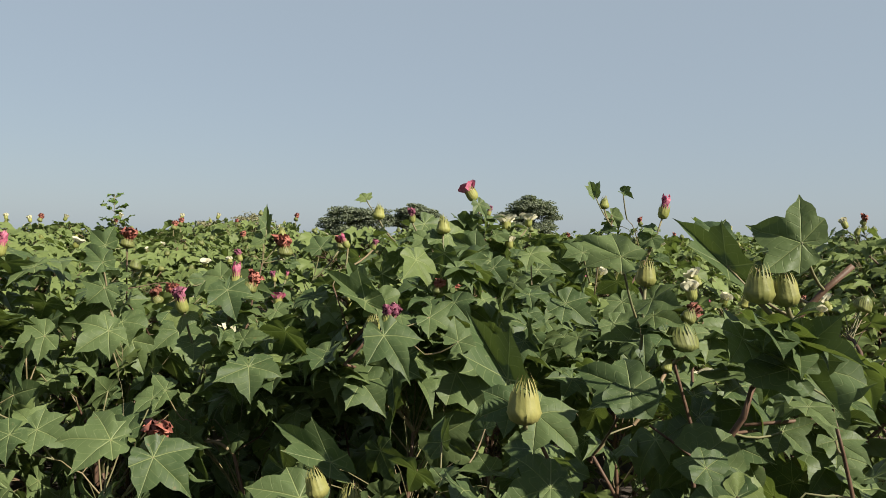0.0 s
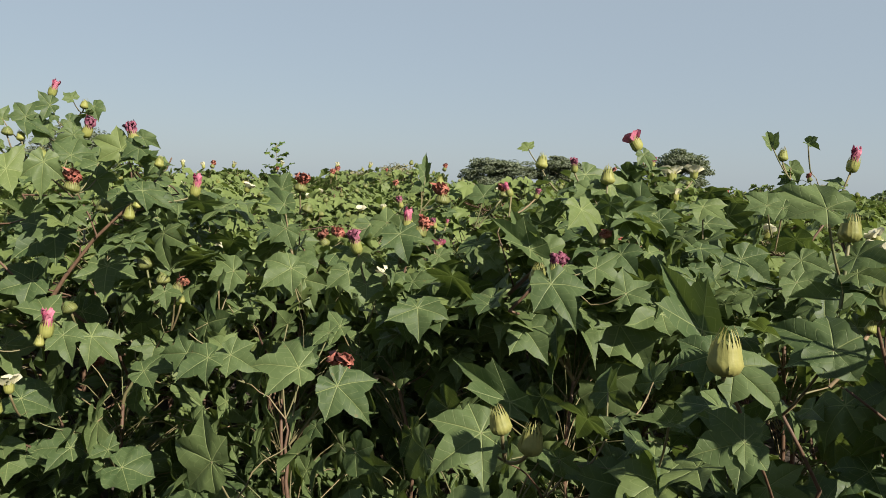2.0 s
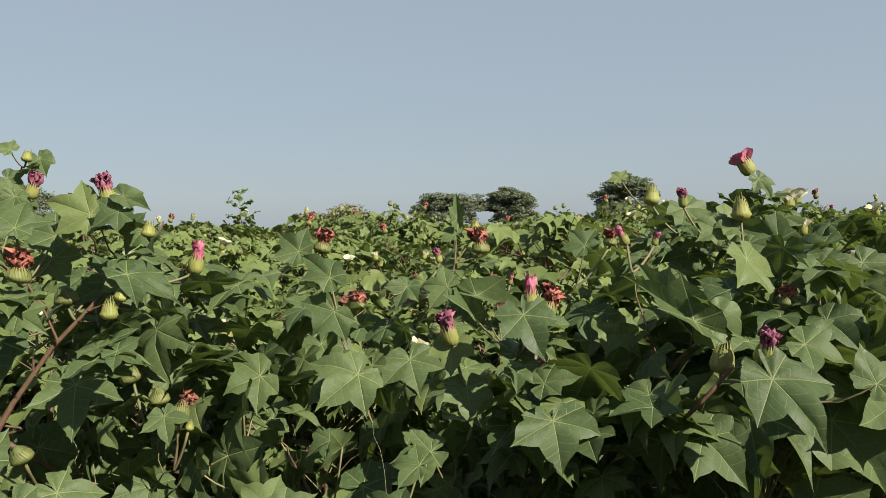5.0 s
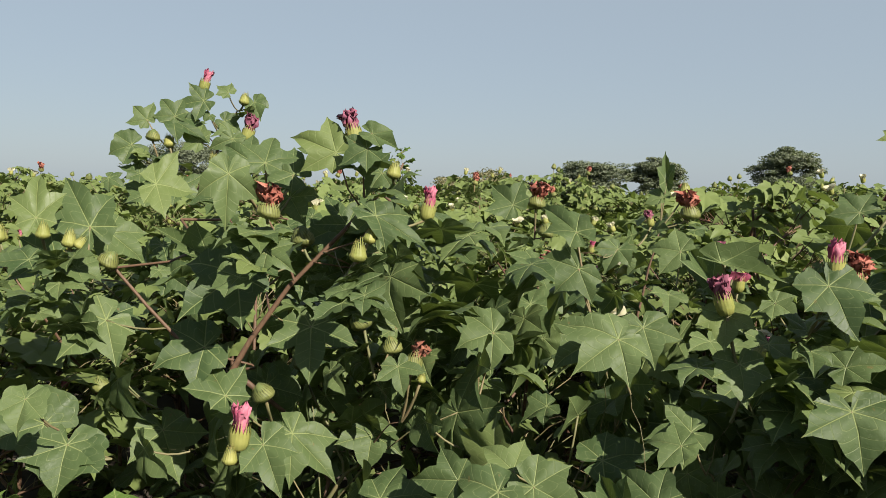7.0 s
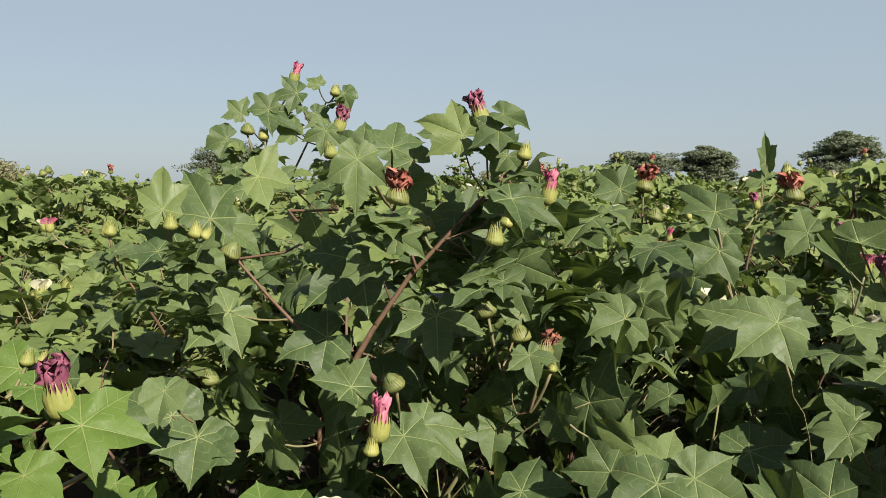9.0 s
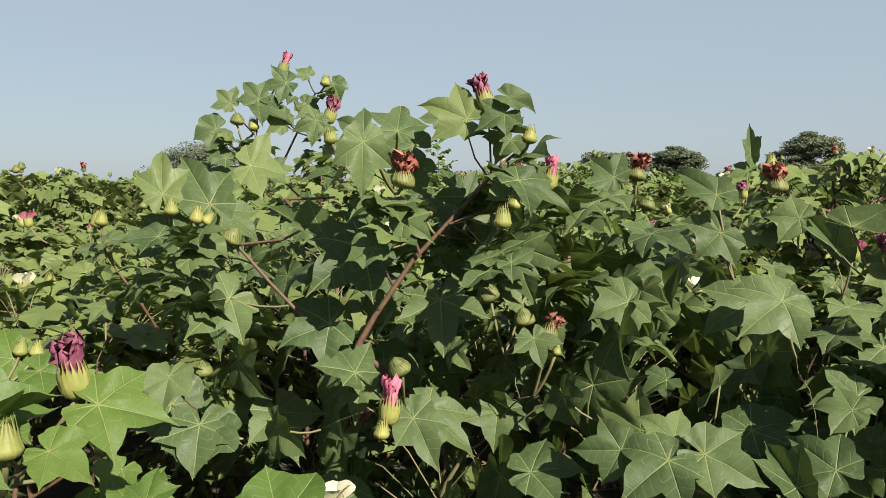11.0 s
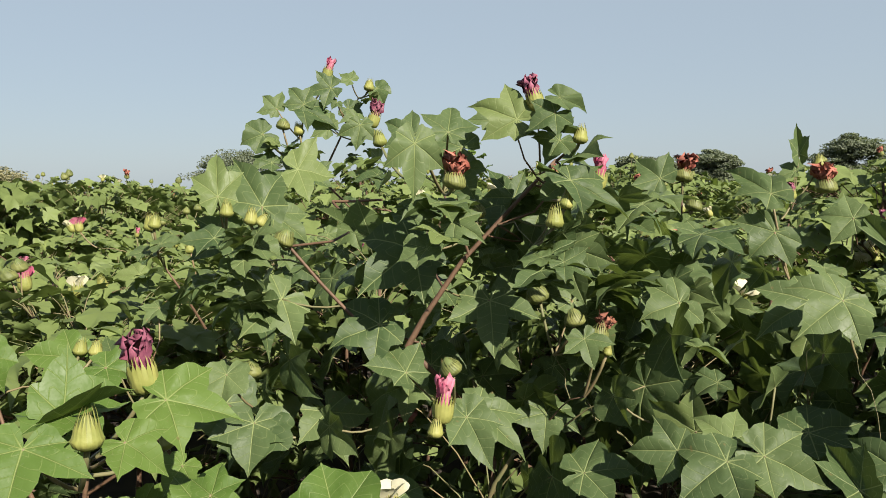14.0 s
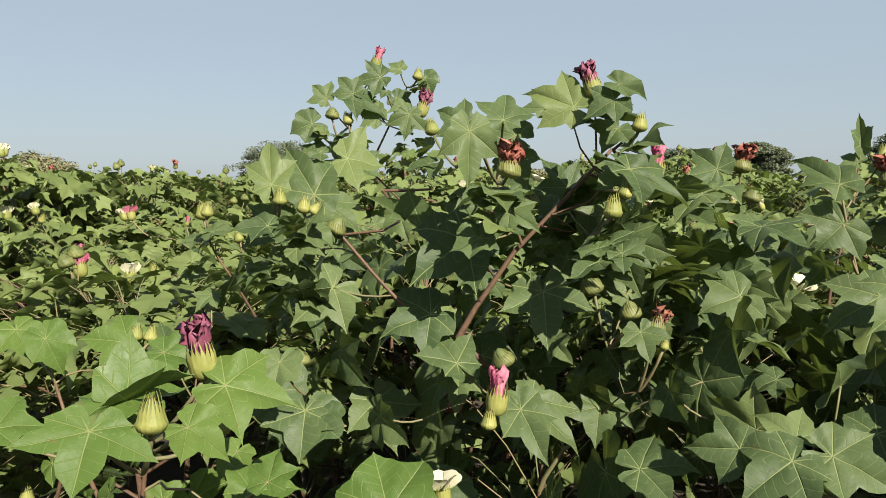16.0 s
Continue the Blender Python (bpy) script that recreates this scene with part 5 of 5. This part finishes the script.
plant.leaf((-0.500, 0.980, 0.903), (-0.32, -0.70, -0.63), (-0.75, -0.66, 0.17), 0.042, 1.00, "three")
plant.leaf((-0.515, 1.000, 0.964), (-0.97, -0.22, 0.13), (0.24, -0.62, 0.75), 0.078, 0.98, "star")
plant.leaf((-0.438, 0.966, 0.952), (0.81, -0.19, -0.56), (0.29, -0.70, 0.66), 0.075, 0.85, "three")
plant.leaf((-0.649, 1.248, 1.084), (-0.61, -0.66, -0.43), (0.27, -0.69, 0.67), 0.069, 1.08, "wide")
plant.fruit("salmon", (-0.455, 0.996, 0.948), (0.30, 0.17, 0.94), 0.88)
plant.fruit("open", (-0.729, 0.555, 0.929), (0.06, 0.09, 0.99), 0.70)
plant.grow(0.0, 25, 0.76, 0.25)
plant = LanePlant(-0.9, 1.86, "slender cotton plant with a salmon flower on a bare stalk", 10)
plant.branch(0.0021, 0.0016, (-0.879, 1.778, 1.084), (-0.879, 1.777, 1.154), (-0.878, 1.777, 1.221))
plant.branch(0.0013, 0.0012, (-0.881, 1.785, 1.162), (-0.870, 1.783, 1.163), (-0.861, 1.780, 1.170))
plant.leaf((-0.912, 1.735, 1.227), (-0.75, 0.11, 0.65), (0.20, -0.90, 0.38), 0.064, 1.02, "wide")
plant.leaf((-0.907, 1.816, 1.084), (0.85, -0.20, -0.48), (0.18, -0.76, 0.62), 0.089, 0.83, "wide")
plant.leaf((-0.744, 1.952, 1.137), (-0.35, -0.61, -0.71), (0.16, -0.79, 0.60), 0.062, 0.98, "three")
plant.leaf((-0.676, 2.274, 1.286), (-0.08, 0.26, 0.96), (0.14, -0.95, 0.27), 0.080, 0.76, "folded")
plant.leaf((-0.684, 2.266, 1.246), (-0.77, 0.39, 0.50), (-0.00, -0.79, 0.61), 0.046, 1.08, "three")
plant.fruit("salmon", (-0.877, 1.770, 1.222), (0.16, 0.17, 0.97), 0.91)
plant.fruit("boll", (-0.859, 1.773, 1.168), (0.23, 0.20, 0.95), 0.81)
plant.fruit("rose", (-0.512, 1.822, 1.079), (0.07, 0.09, 0.99), 0.79)
plant.fruit("purple", (-0.689, 2.065, 1.183), (-0.24, -0.02, 0.97), 0.62)
plant.fruit("salmon", (-0.618, 2.277, 1.196), (0.04, 0.02, 1.00), 1.24)
plant.fruit("pink", (-0.509, 1.888, 1.144), (0.27, 0.06, 0.96), 0.36)
plant.fruit("purple", (-0.537, 1.884, 1.137), (-0.22, -0.02, 0.98), 0.50)
plant.fruit("bud", (-0.633, 2.291, 1.253), (0.03, 0.11, 0.99), 0.92)
plant.fill((-0.72, 1.95, 0.96), (0.3, 0.18, 0.11), 50)
plant.grow(0.0, 50, 1.00, 0.32)
plant = LanePlant(-0.14, 1.42, "cotton plant with thick reddish stems and pink flowers", 11)
plant.leaf((-0.124, 1.502, 1.114), (0.75, -0.40, -0.52), (0.17, -0.65, 0.74), 0.077, 1.00, "three")
plant.leaf((0.156, 1.367, 1.138), (0.74, -0.47, -0.49), (-0.05, -0.76, 0.65), 0.069, 1.00, "three")
plant.leaf((0.230, 1.281, 1.111), (0.62, -0.58, -0.53), (-0.15, -0.75, 0.64), 0.057, 1.00, "wide")
plant.leaf((0.101, 1.556, 1.073), (-0.62, -0.65, -0.45), (0.09, -0.62, 0.78), 0.078, 1.00, "wide")
plant.leaf((0.207, 1.313, 1.231), (-0.61, 0.60, 0.51), (-0.17, -0.73, 0.66), 0.058, 1.00, "wide")
plant.leaf((0.100, 1.507, 1.226), (0.70, -0.63, -0.35), (-0.11, -0.57, 0.82), 0.061, 1.00, "wide")
plant.branch(0.0042, 0.0036, (-0.287, 1.433, 1.007), (-0.262, 1.430, 1.040), (-0.219, 1.430, 1.086))
plant.branch(0.0017, 0.0013, (-0.254, 1.438, 1.049), (-0.270, 1.430, 1.099), (-0.290, 1.421, 1.160))
plant.branch(0.0021, 0.0014, (-0.284, 1.433, 1.010), (-0.242, 1.432, 1.009), (-0.215, 1.429, 1.006))
plant.branch(0.0029, 0.0026, (-0.242, 1.298, 1.026), (-0.216, 1.295, 1.055), (-0.190, 1.292, 1.087))
plant.leaf((-0.161, 1.219, 1.090), (0.55, -0.53, -0.64), (0.06, -0.75, 0.66), 0.091, 0.75, "three")
plant.leaf((-0.217, 1.336, 0.988), (0.68, -0.50, -0.54), (0.07, -0.68, 0.73), 0.078, 1.05, "three")
plant.leaf((-0.219, 1.380, 1.134), (-0.79, 0.25, 0.56), (0.16, -0.79, 0.59), 0.115, 0.74, "folded")
plant.leaf((-0.194, 1.388, 1.129), (0.86, -0.29, -0.42), (0.01, -0.82, 0.58), 0.043, 1.45, "round")
plant.leaf((-0.093, 1.336, 1.110), (0.91, -0.25, -0.33), (0.07, -0.70, 0.71), 0.057, 1.09, "wide")
plant.leaf((-0.038, 1.262, 1.077), (0.78, 0.42, 0.46), (-0.00, -0.73, 0.68), 0.061, 0.95, "wide")
plant.leaf((-0.001, 1.656, 0.998), (0.62, -0.55, -0.56), (-0.08, -0.75, 0.65), 0.089, 1.43, "folded")
plant.leaf((-0.244, 1.471, 1.150), (-0.42, 0.59, 0.69), (0.01, -0.75, 0.66), 0.090, 0.80, "folded")
plant.leaf((-0.045, 1.603, 1.208), (0.49, -0.50, -0.71), (0.11, -0.77, 0.62), 0.066, 1.10, "wide")
plant.leaf((-0.126, 1.699, 1.249), (-0.82, 0.27, 0.51), (0.12, -0.79, 0.61), 0.050, 1.22, "wide")
plant.leaf((0.166, 1.219, 1.235), (-0.76, 0.43, 0.49), (0.01, -0.74, 0.67), 0.046, 0.94, "wide")
plant.fruit("pink", (-0.186, 1.557, 0.963), (-0.05, 0.04, 1.00), 0.68)
plant.fruit("purple", (-0.162, 1.239, 1.103), (0.17, 0.12, 0.98), 0.64)
plant.fruit("pod", (-0.198, 1.316, 1.078), (0.16, 0.04, 0.99), 0.94)
plant.fruit("purple", (-0.164, 1.270, 1.100), (0.49, 0.08, 0.87), 0.72)
plant.fruit("purple", (-0.243, 1.632, 1.228), (0.20, 0.04, 0.98), 0.42)
plant.fruit("dried", (-0.292, 1.612, 0.898), (0.92, 0.14, 0.38), 0.56)
plant.fruit("bud", (-0.090, 1.698, 1.268), (-0.01, 0.02, 1.00), 1.09)
plant.fruit("pink", (-0.291, 1.584, 1.232), (-0.47, 0.00, 0.89), 0.58)
plant.fruit("bud", (-0.241, 1.692, 1.299), (0.09, 0.05, 0.99), 0.94)
plant.fruit("salmon", (-0.087, 1.446, 1.146), (0.05, 0.05, 1.00), 0.55)
plant.fill((-0.06, 1.52, 1.06), (0.34, 0.18, 0.17), 130)
plant.grow(0.0, 90, 1.06, 0.32)
plant = LanePlant(0.32, 0.78, "tall reddish-stemmed cotton plant with dried flower and white bloom", 12)
plant.leaf((0.334, 0.767, 1.127), (0.22, -0.80, -0.55), (-0.21, -0.59, 0.78), 0.066, 1.00, "round")
plant.leaf((0.300, 0.796, 1.127), (-0.60, 0.58, 0.55), (-0.05, -0.72, 0.69), 0.037, 1.00, "wide")
plant.leaf((0.283, 0.915, 1.142), (0.59, -0.65, -0.47), (0.05, -0.56, 0.83), 0.058, 1.00, "wide")
plant.leaf((0.232, 0.761, 1.022), (0.94, -0.19, -0.29), (0.08, -0.70, 0.71), 0.045, 1.00, "wide")
plant.leaf((0.364, 0.768, 1.052), (0.61, -0.71, -0.34), (-0.14, -0.53, 0.84), 0.040, 1.00, "wide")
plant.branch(0.0023, 0.0017, (0.263, 0.895, 1.004), (0.231, 0.891, 1.110), (0.188, 0.885, 1.198))
plant.branch(0.0042, 0.0033, (0.272, 0.837, 1.021), (0.294, 0.833, 1.059), (0.302, 0.829, 1.094))
plant.branch(0.0026, 0.0020, (0.421, 0.890, 1.046), (0.362, 0.878, 1.045), (0.307, 0.867, 1.042))
plant.branch(0.0029, 0.0026, (0.279, 0.664, 1.186), (0.300, 0.660, 1.212), (0.322, 0.656, 1.234))
plant.branch(0.0021, 0.0017, (0.370, 0.743, 1.002), (0.357, 0.738, 1.048), (0.344, 0.731, 1.085))
plant.branch(0.0018, 0.0014, (0.263, 0.885, 0.991), (0.231, 0.877, 1.015), (0.199, 0.868, 1.038))
plant.leaf((0.256, 0.604, 1.253), (-0.84, 0.41, 0.35), (-0.28, -0.89, 0.35), 0.045, 1.16, "wide")
plant.leaf((0.246, 0.599, 1.152), (-0.84, 0.43, 0.34), (-0.22, -0.84, 0.50), 0.045, 0.78, "round")
plant.leaf((0.258, 0.621, 1.160), (0.40, -0.62, -0.67), (-0.16, -0.77, 0.62), 0.064, 0.70, "folded")
plant.leaf((0.223, 0.681, 1.231), (-0.55, 0.51, 0.66), (-0.12, -0.83, 0.55), 0.074, 0.66, "folded")
plant.leaf((0.233, 0.744, 1.261), (-0.21, 0.87, 0.45), (-0.01, -0.46, 0.89), 0.056, 0.55, "three")
plant.leaf((0.254, 0.734, 1.002), (-0.97, 0.23, -0.10), (-0.22, -0.60, 0.77), 0.055, 0.97, "three")
plant.leaf((0.254, 0.734, 1.002), (0.85, -0.45, -0.27), (-0.07, -0.61, 0.79), 0.033, 1.27, "round")
plant.leaf((0.354, 0.874, 1.034), (0.57, -0.68, -0.45), (-0.20, -0.66, 0.73), 0.044, 1.05, "wide")
plant.leaf((0.241, 0.814, 1.018), (0.95, -0.31, -0.08), (-0.16, -0.68, 0.72), 0.056, 1.00, "round")
plant.fruit("boll", (0.232, 0.868, 1.127), (0.11, 0.05, 0.99), 1.06)
plant.fruit("dried", (0.239, 0.870, 1.160), (0.48, 0.08, 0.87), 0.54)
plant.fruit("pod", (0.222, 0.600, 1.205), (0.04, 0.05, 1.00), 0.73)
plant.fruit("pod", (0.244, 0.601, 1.203), (-0.07, 0.04, 1.00), 0.67)
plant.fruit("cup", (0.348, 1.230, 1.159), (-0.19, 0.03, 0.98), 0.67)
plant.fruit("boll", (0.335, 0.818, 0.946), (0.19, 0.06, 0.98), 0.79)
plant.fill((0.36, 0.96, 1.02), (0.16, 0.12, 0.16), 45)
plant.grow(0.0, 50, 0.98, 0.22)
plant = LanePlant(-2.0, 1.9, "low cotton plant with white and pink flowers", 13)
plant.fruit("rose", (-2.227, 1.435, 1.004), (-0.20, -0.01, 0.98), 1.14)
plant.fruit("cup", (-2.128, 1.486, 0.988), (-0.03, 0.08, 1.00), 0.97)
plant.fruit("rose", (-2.579, 1.864, 1.108), (-0.17, 0.01, 0.99), 0.93)
plant.fruit("bud", (-2.010, 1.712, 1.070), (-0.32, -0.08, 0.94), 0.77)
plant.fruit("pink", (-2.438, 1.942, 1.089), (0.18, 0.19, 0.96), 0.49)
plant.grow(0.0, 40, 0.92, 0.30)
plant = LanePlant(0.3, 1.7, "cotton plant with buds on tall shoots", 14)
plant.leaf((0.026, 1.663, 1.190), (0.53, -0.60, -0.59), (-0.18, -0.76, 0.62), 0.056, 1.28, "three")
plant.leaf((0.308, 1.637, 1.362), (0.80, -0.40, -0.45), (-0.15, -0.86, 0.50), 0.028, 1.45, "folded")
plant.leaf((0.397, 1.747, 1.266), (-0.77, -0.28, -0.57), (-0.20, -0.74, 0.64), 0.035, 1.39, "round")
plant.leaf((0.283, 1.887, 1.374), (-0.13, 0.65, 0.75), (-0.09, -0.76, 0.64), 0.056, 0.99, "folded")
plant.leaf((0.328, 1.888, 1.322), (0.38, -0.55, -0.74), (-0.10, -0.82, 0.56), 0.042, 0.79, "round")
plant.fruit("bud", (0.307, 1.883, 1.339), (0.07, 0.05, 1.00), 0.83)
plant.fruit("pink", (0.422, 1.751, 1.312), (0.22, 0.06, 0.97), 0.95)
plant.fill((0.12, 1.75, 1.06), (0.34, 0.22, 0.17), 80)
plant.grow(0.0, 70, 1.15, 0.34)
plant = LanePlant(-4.03, 2.52, "bushy cotton plant with white flowers in the open field", 40)
plant.fruit("cup", (-4.034, 2.469, 1.179), (-0.03, 0.08, 1.00), 0.79)
plant.fruit("cup", (-4.113, 2.654, 1.173), (-0.18, 0.00, 0.98), 0.67)
plant.fruit("pink", (-3.861, 2.564, 1.216), (-0.11, 0.04, 0.99), 0.55)
plant.grow(1.16)
plant = LanePlant(-4.28, 3.31, "bushy cotton plant with white flowers in the open field", 41)
plant.fruit("cup", (-4.279, 3.256, 1.261), (0.09, 0.14, 0.99), 0.91)
plant.fruit("cup", (-4.172, 3.316, 1.299), (-0.03, 0.08, 1.00), 0.78)
plant.grow(1.25)
plant = LanePlant(-3.31, 1.99, "bushy cotton plant with white flowers in the open field", 42)
plant.fruit("cup", (-3.309, 1.936, 1.095), (-0.10, 0.04, 0.99), 1.04)
plant.fruit("cup", (-3.366, 2.358, 1.070), (-0.20, -0.01, 0.98), 0.47)
plant.grow(1.06)
plant = LanePlant(-2.28, 3.00, "bushy cotton plant with pink flowers in the open field", 43)
plant.fruit("pink", (-2.281, 2.953, 1.294), (-0.08, 0.06, 1.00), 0.81)
plant.grow(1.28)
plant = LanePlant(-1.80, 2.57, "bushy cotton plant with white flowers in the open field", 44)
plant.fruit("cup", (-1.796, 2.517, 1.172), (0.03, 0.11, 0.99), 1.00)
plant.grow(1.16)
plant = LanePlant(-1.24, 2.61, "bushy cotton plant with white flowers in the open field", 45)
plant.fruit("cup", (-1.236, 2.563, 0.937), (-0.03, 0.08, 1.00), 0.44)
plant.grow(0.93)
plant = LanePlant(-0.44, 2.66, "bushy cotton plant with pink flowers in the open field", 46)
plant.fruit("pink", (-0.445, 2.606, 1.229), (-0.24, -0.02, 0.97), 0.76)
plant.grow(1.22)


# ---- the field: bushy plants in rows, then the far crop ----
FIELD_LABELS = ["bushy green cotton plant with pink and white flowers", "leafy cotton plant with yellowish buds and bolls", "dense cotton plant with a few white blooms",
                "spreading cotton plant with withered purple flowers"]
HEIGHT = [0.75] * 4 + [1.0] * 5 + [1.16] * 8
made = {}
rng = random.Random(5)


def in_view(x, y, far):
    """Whether a spot lies in the wedge of field that the walk looks over."""
    a = math.degrees(math.atan2(-(x + 0.4), y - 0.0))
    return -38 < a < 64 and math.hypot(x + 0.4, y) < far


spots = []
for r in range(-24, 24):
    for c in range(0, 24):
        x, y = r * 0.60 + rng.uniform(-.16, .16), 0.35 + c * 0.56 + rng.uniform(-.14, .14)
        far = math.hypot(x + 0.45, y - 0.3)
        if in_view(x, y, 8.2) and far > 0.85:
            spots.append((x, y, far))
# the crop goes on behind and beside the lane
for r in range(-4, 6):
    for c in range(0, 4):
        x, y = -1.1 + r * 0.55 + rng.uniform(-.08, .08), -0.42 - c * 0.6 - 0.28 * max(r, 0) ** 0.5 + rng.uniform(-.06, .06)
        if y < -0.9:
            spots.append((x, y, 4.0))
# unseen tall cotton, added towards the sun to shade the lower leaves
for x, y in ((1.02, 0.36), (1.18, 0.02), (0.92, -0.22), (0.62, -0.42), (1.4, 0.3), (1.3, -0.3)):
    spots.append((x, y, 9.0))
for n, (x, y, far) in enumerate(spots):
    # low undergrowth beside the lane, rising to the full crop further in
    k = rng.randrange(4) if far < 1.75 else 4 + rng.randrange(5) if far < 3.2 and x > -1.6 else 9 + rng.randrange(8)
    tall = 0.50 + 0.20 * (far - 0.8) if far < 1.75 else rng.uniform(0.93, 1.06) if far < 3.2 else rng.uniform(1.02, 1.26) if far < 5 else rng.uniform(1.08, 1.32)
    if y < -0.1:
        tall = rng.uniform(1.1, 1.3)
    if x > 0.42 and far < 1.75:
        k, tall = 4 + rng.randrange(5), rng.uniform(1.0, 1.1)
    if far == 9.0:
        k, tall = 10, 1.30 + rng.uniform(-.06, .08)
    s = tall / HEIGHT[k]
    m = Matrix.Translation((x, y, 0)) @ Matrix.Rotation(rng.uniform(0, 6.28), 4, "Z")
    if k not in made:
        made[k] = bushy_plant(300 + k, HEIGHT[k], 0.40 + 0.02 * (k % 3), 190 if k < 4 else 260 if k < 9 else 230, 0 if k < 4 else 7 + k % 3, FIELD_LABELS[k % 4] if k > 3 else "low dense cotton plant shaded by its taller neighbours", 0.095 if k < 4 else 0.068, k >= 9)
        made[k].matrix_basis = m
        made[k].scale = (1, 1, s)
    else:
        copy_thing(made[k], m).scale = (0.85, 0.85, s) if far == 9.0 else (1, 1, s)

crop = tagged(new("cotton_crop"), "far rows of green cotton running to the field's edge", "crop", "", "stuff")
mass, blooms = Pile(), Pile()
LOW_LEAF = np.array([(0, -.1, 0), (.5, .1, .1), (.3, .5, .05), (0, 1, -.2), (-.3, .5, .05), (-.5, .1, .1)])
y = 7.0
while y < 74:
    step = 0.75 + y * 0.012
    x = -95.0
    while x < 50:
        x += step * rng.uniform(0.7, 1.3)
        yy = y + rng.uniform(-.3, .3)
        if not in_view(x, yy, 92) or math.hypot(x + .4, yy) < 8.0:
            continue
        h = 1.16 + 0.12 * noise.noise((x * .12, yy * .12, 3)) + rng.uniform(-.09, .09)
        big = 0.075 + 0.004 * yy
        for q in range(34 if yy < 14 else 20 if yy < 30 else 10):
            p = Vector((x + rng.gauss(0, .32) * step, yy + rng.gauss(0, .3), h * (1.03 - 0.4 * rng.random() ** 2)))
            t = Vector((rng.uniform(-1, 1), rng.uniform(-1, 1), rng.uniform(-.7, .2)))
            m = np.array(aim(p, t, (rng.uniform(-.6, .6) + sd.x * .8, rng.uniform(-.6, .6) + sd.y * .8, 1), big * rng.uniform(.7, 1.3)))
            mass.add(LOW_LEAF @ m[:3, :3].T + m[:3, 3], [(0, 1, 2), (0, 2, 3), (0, 3, 4), (0, 4, 5)])
        if rng.random() < 0.10:
            p = (x, yy, h * 1.0)
            m = np.array(aim(p, (rng.uniform(-1, 1), -1, 1), (0, -1, .4), 0.05))
            blooms.add(LOW_LEAF @ m[:3, :3].T + m[:3, 3], [(0, 1, 2), (0, 2, 3), (0, 3, 4), (0, 4, 5)])
    y += step * 0.8
child("foliage", mass.mesh("foliage", LEAF_LIT), crop)
child("blossoms", blooms.mesh("blossoms", CREAM), crop, None, "scattered white blossoms")
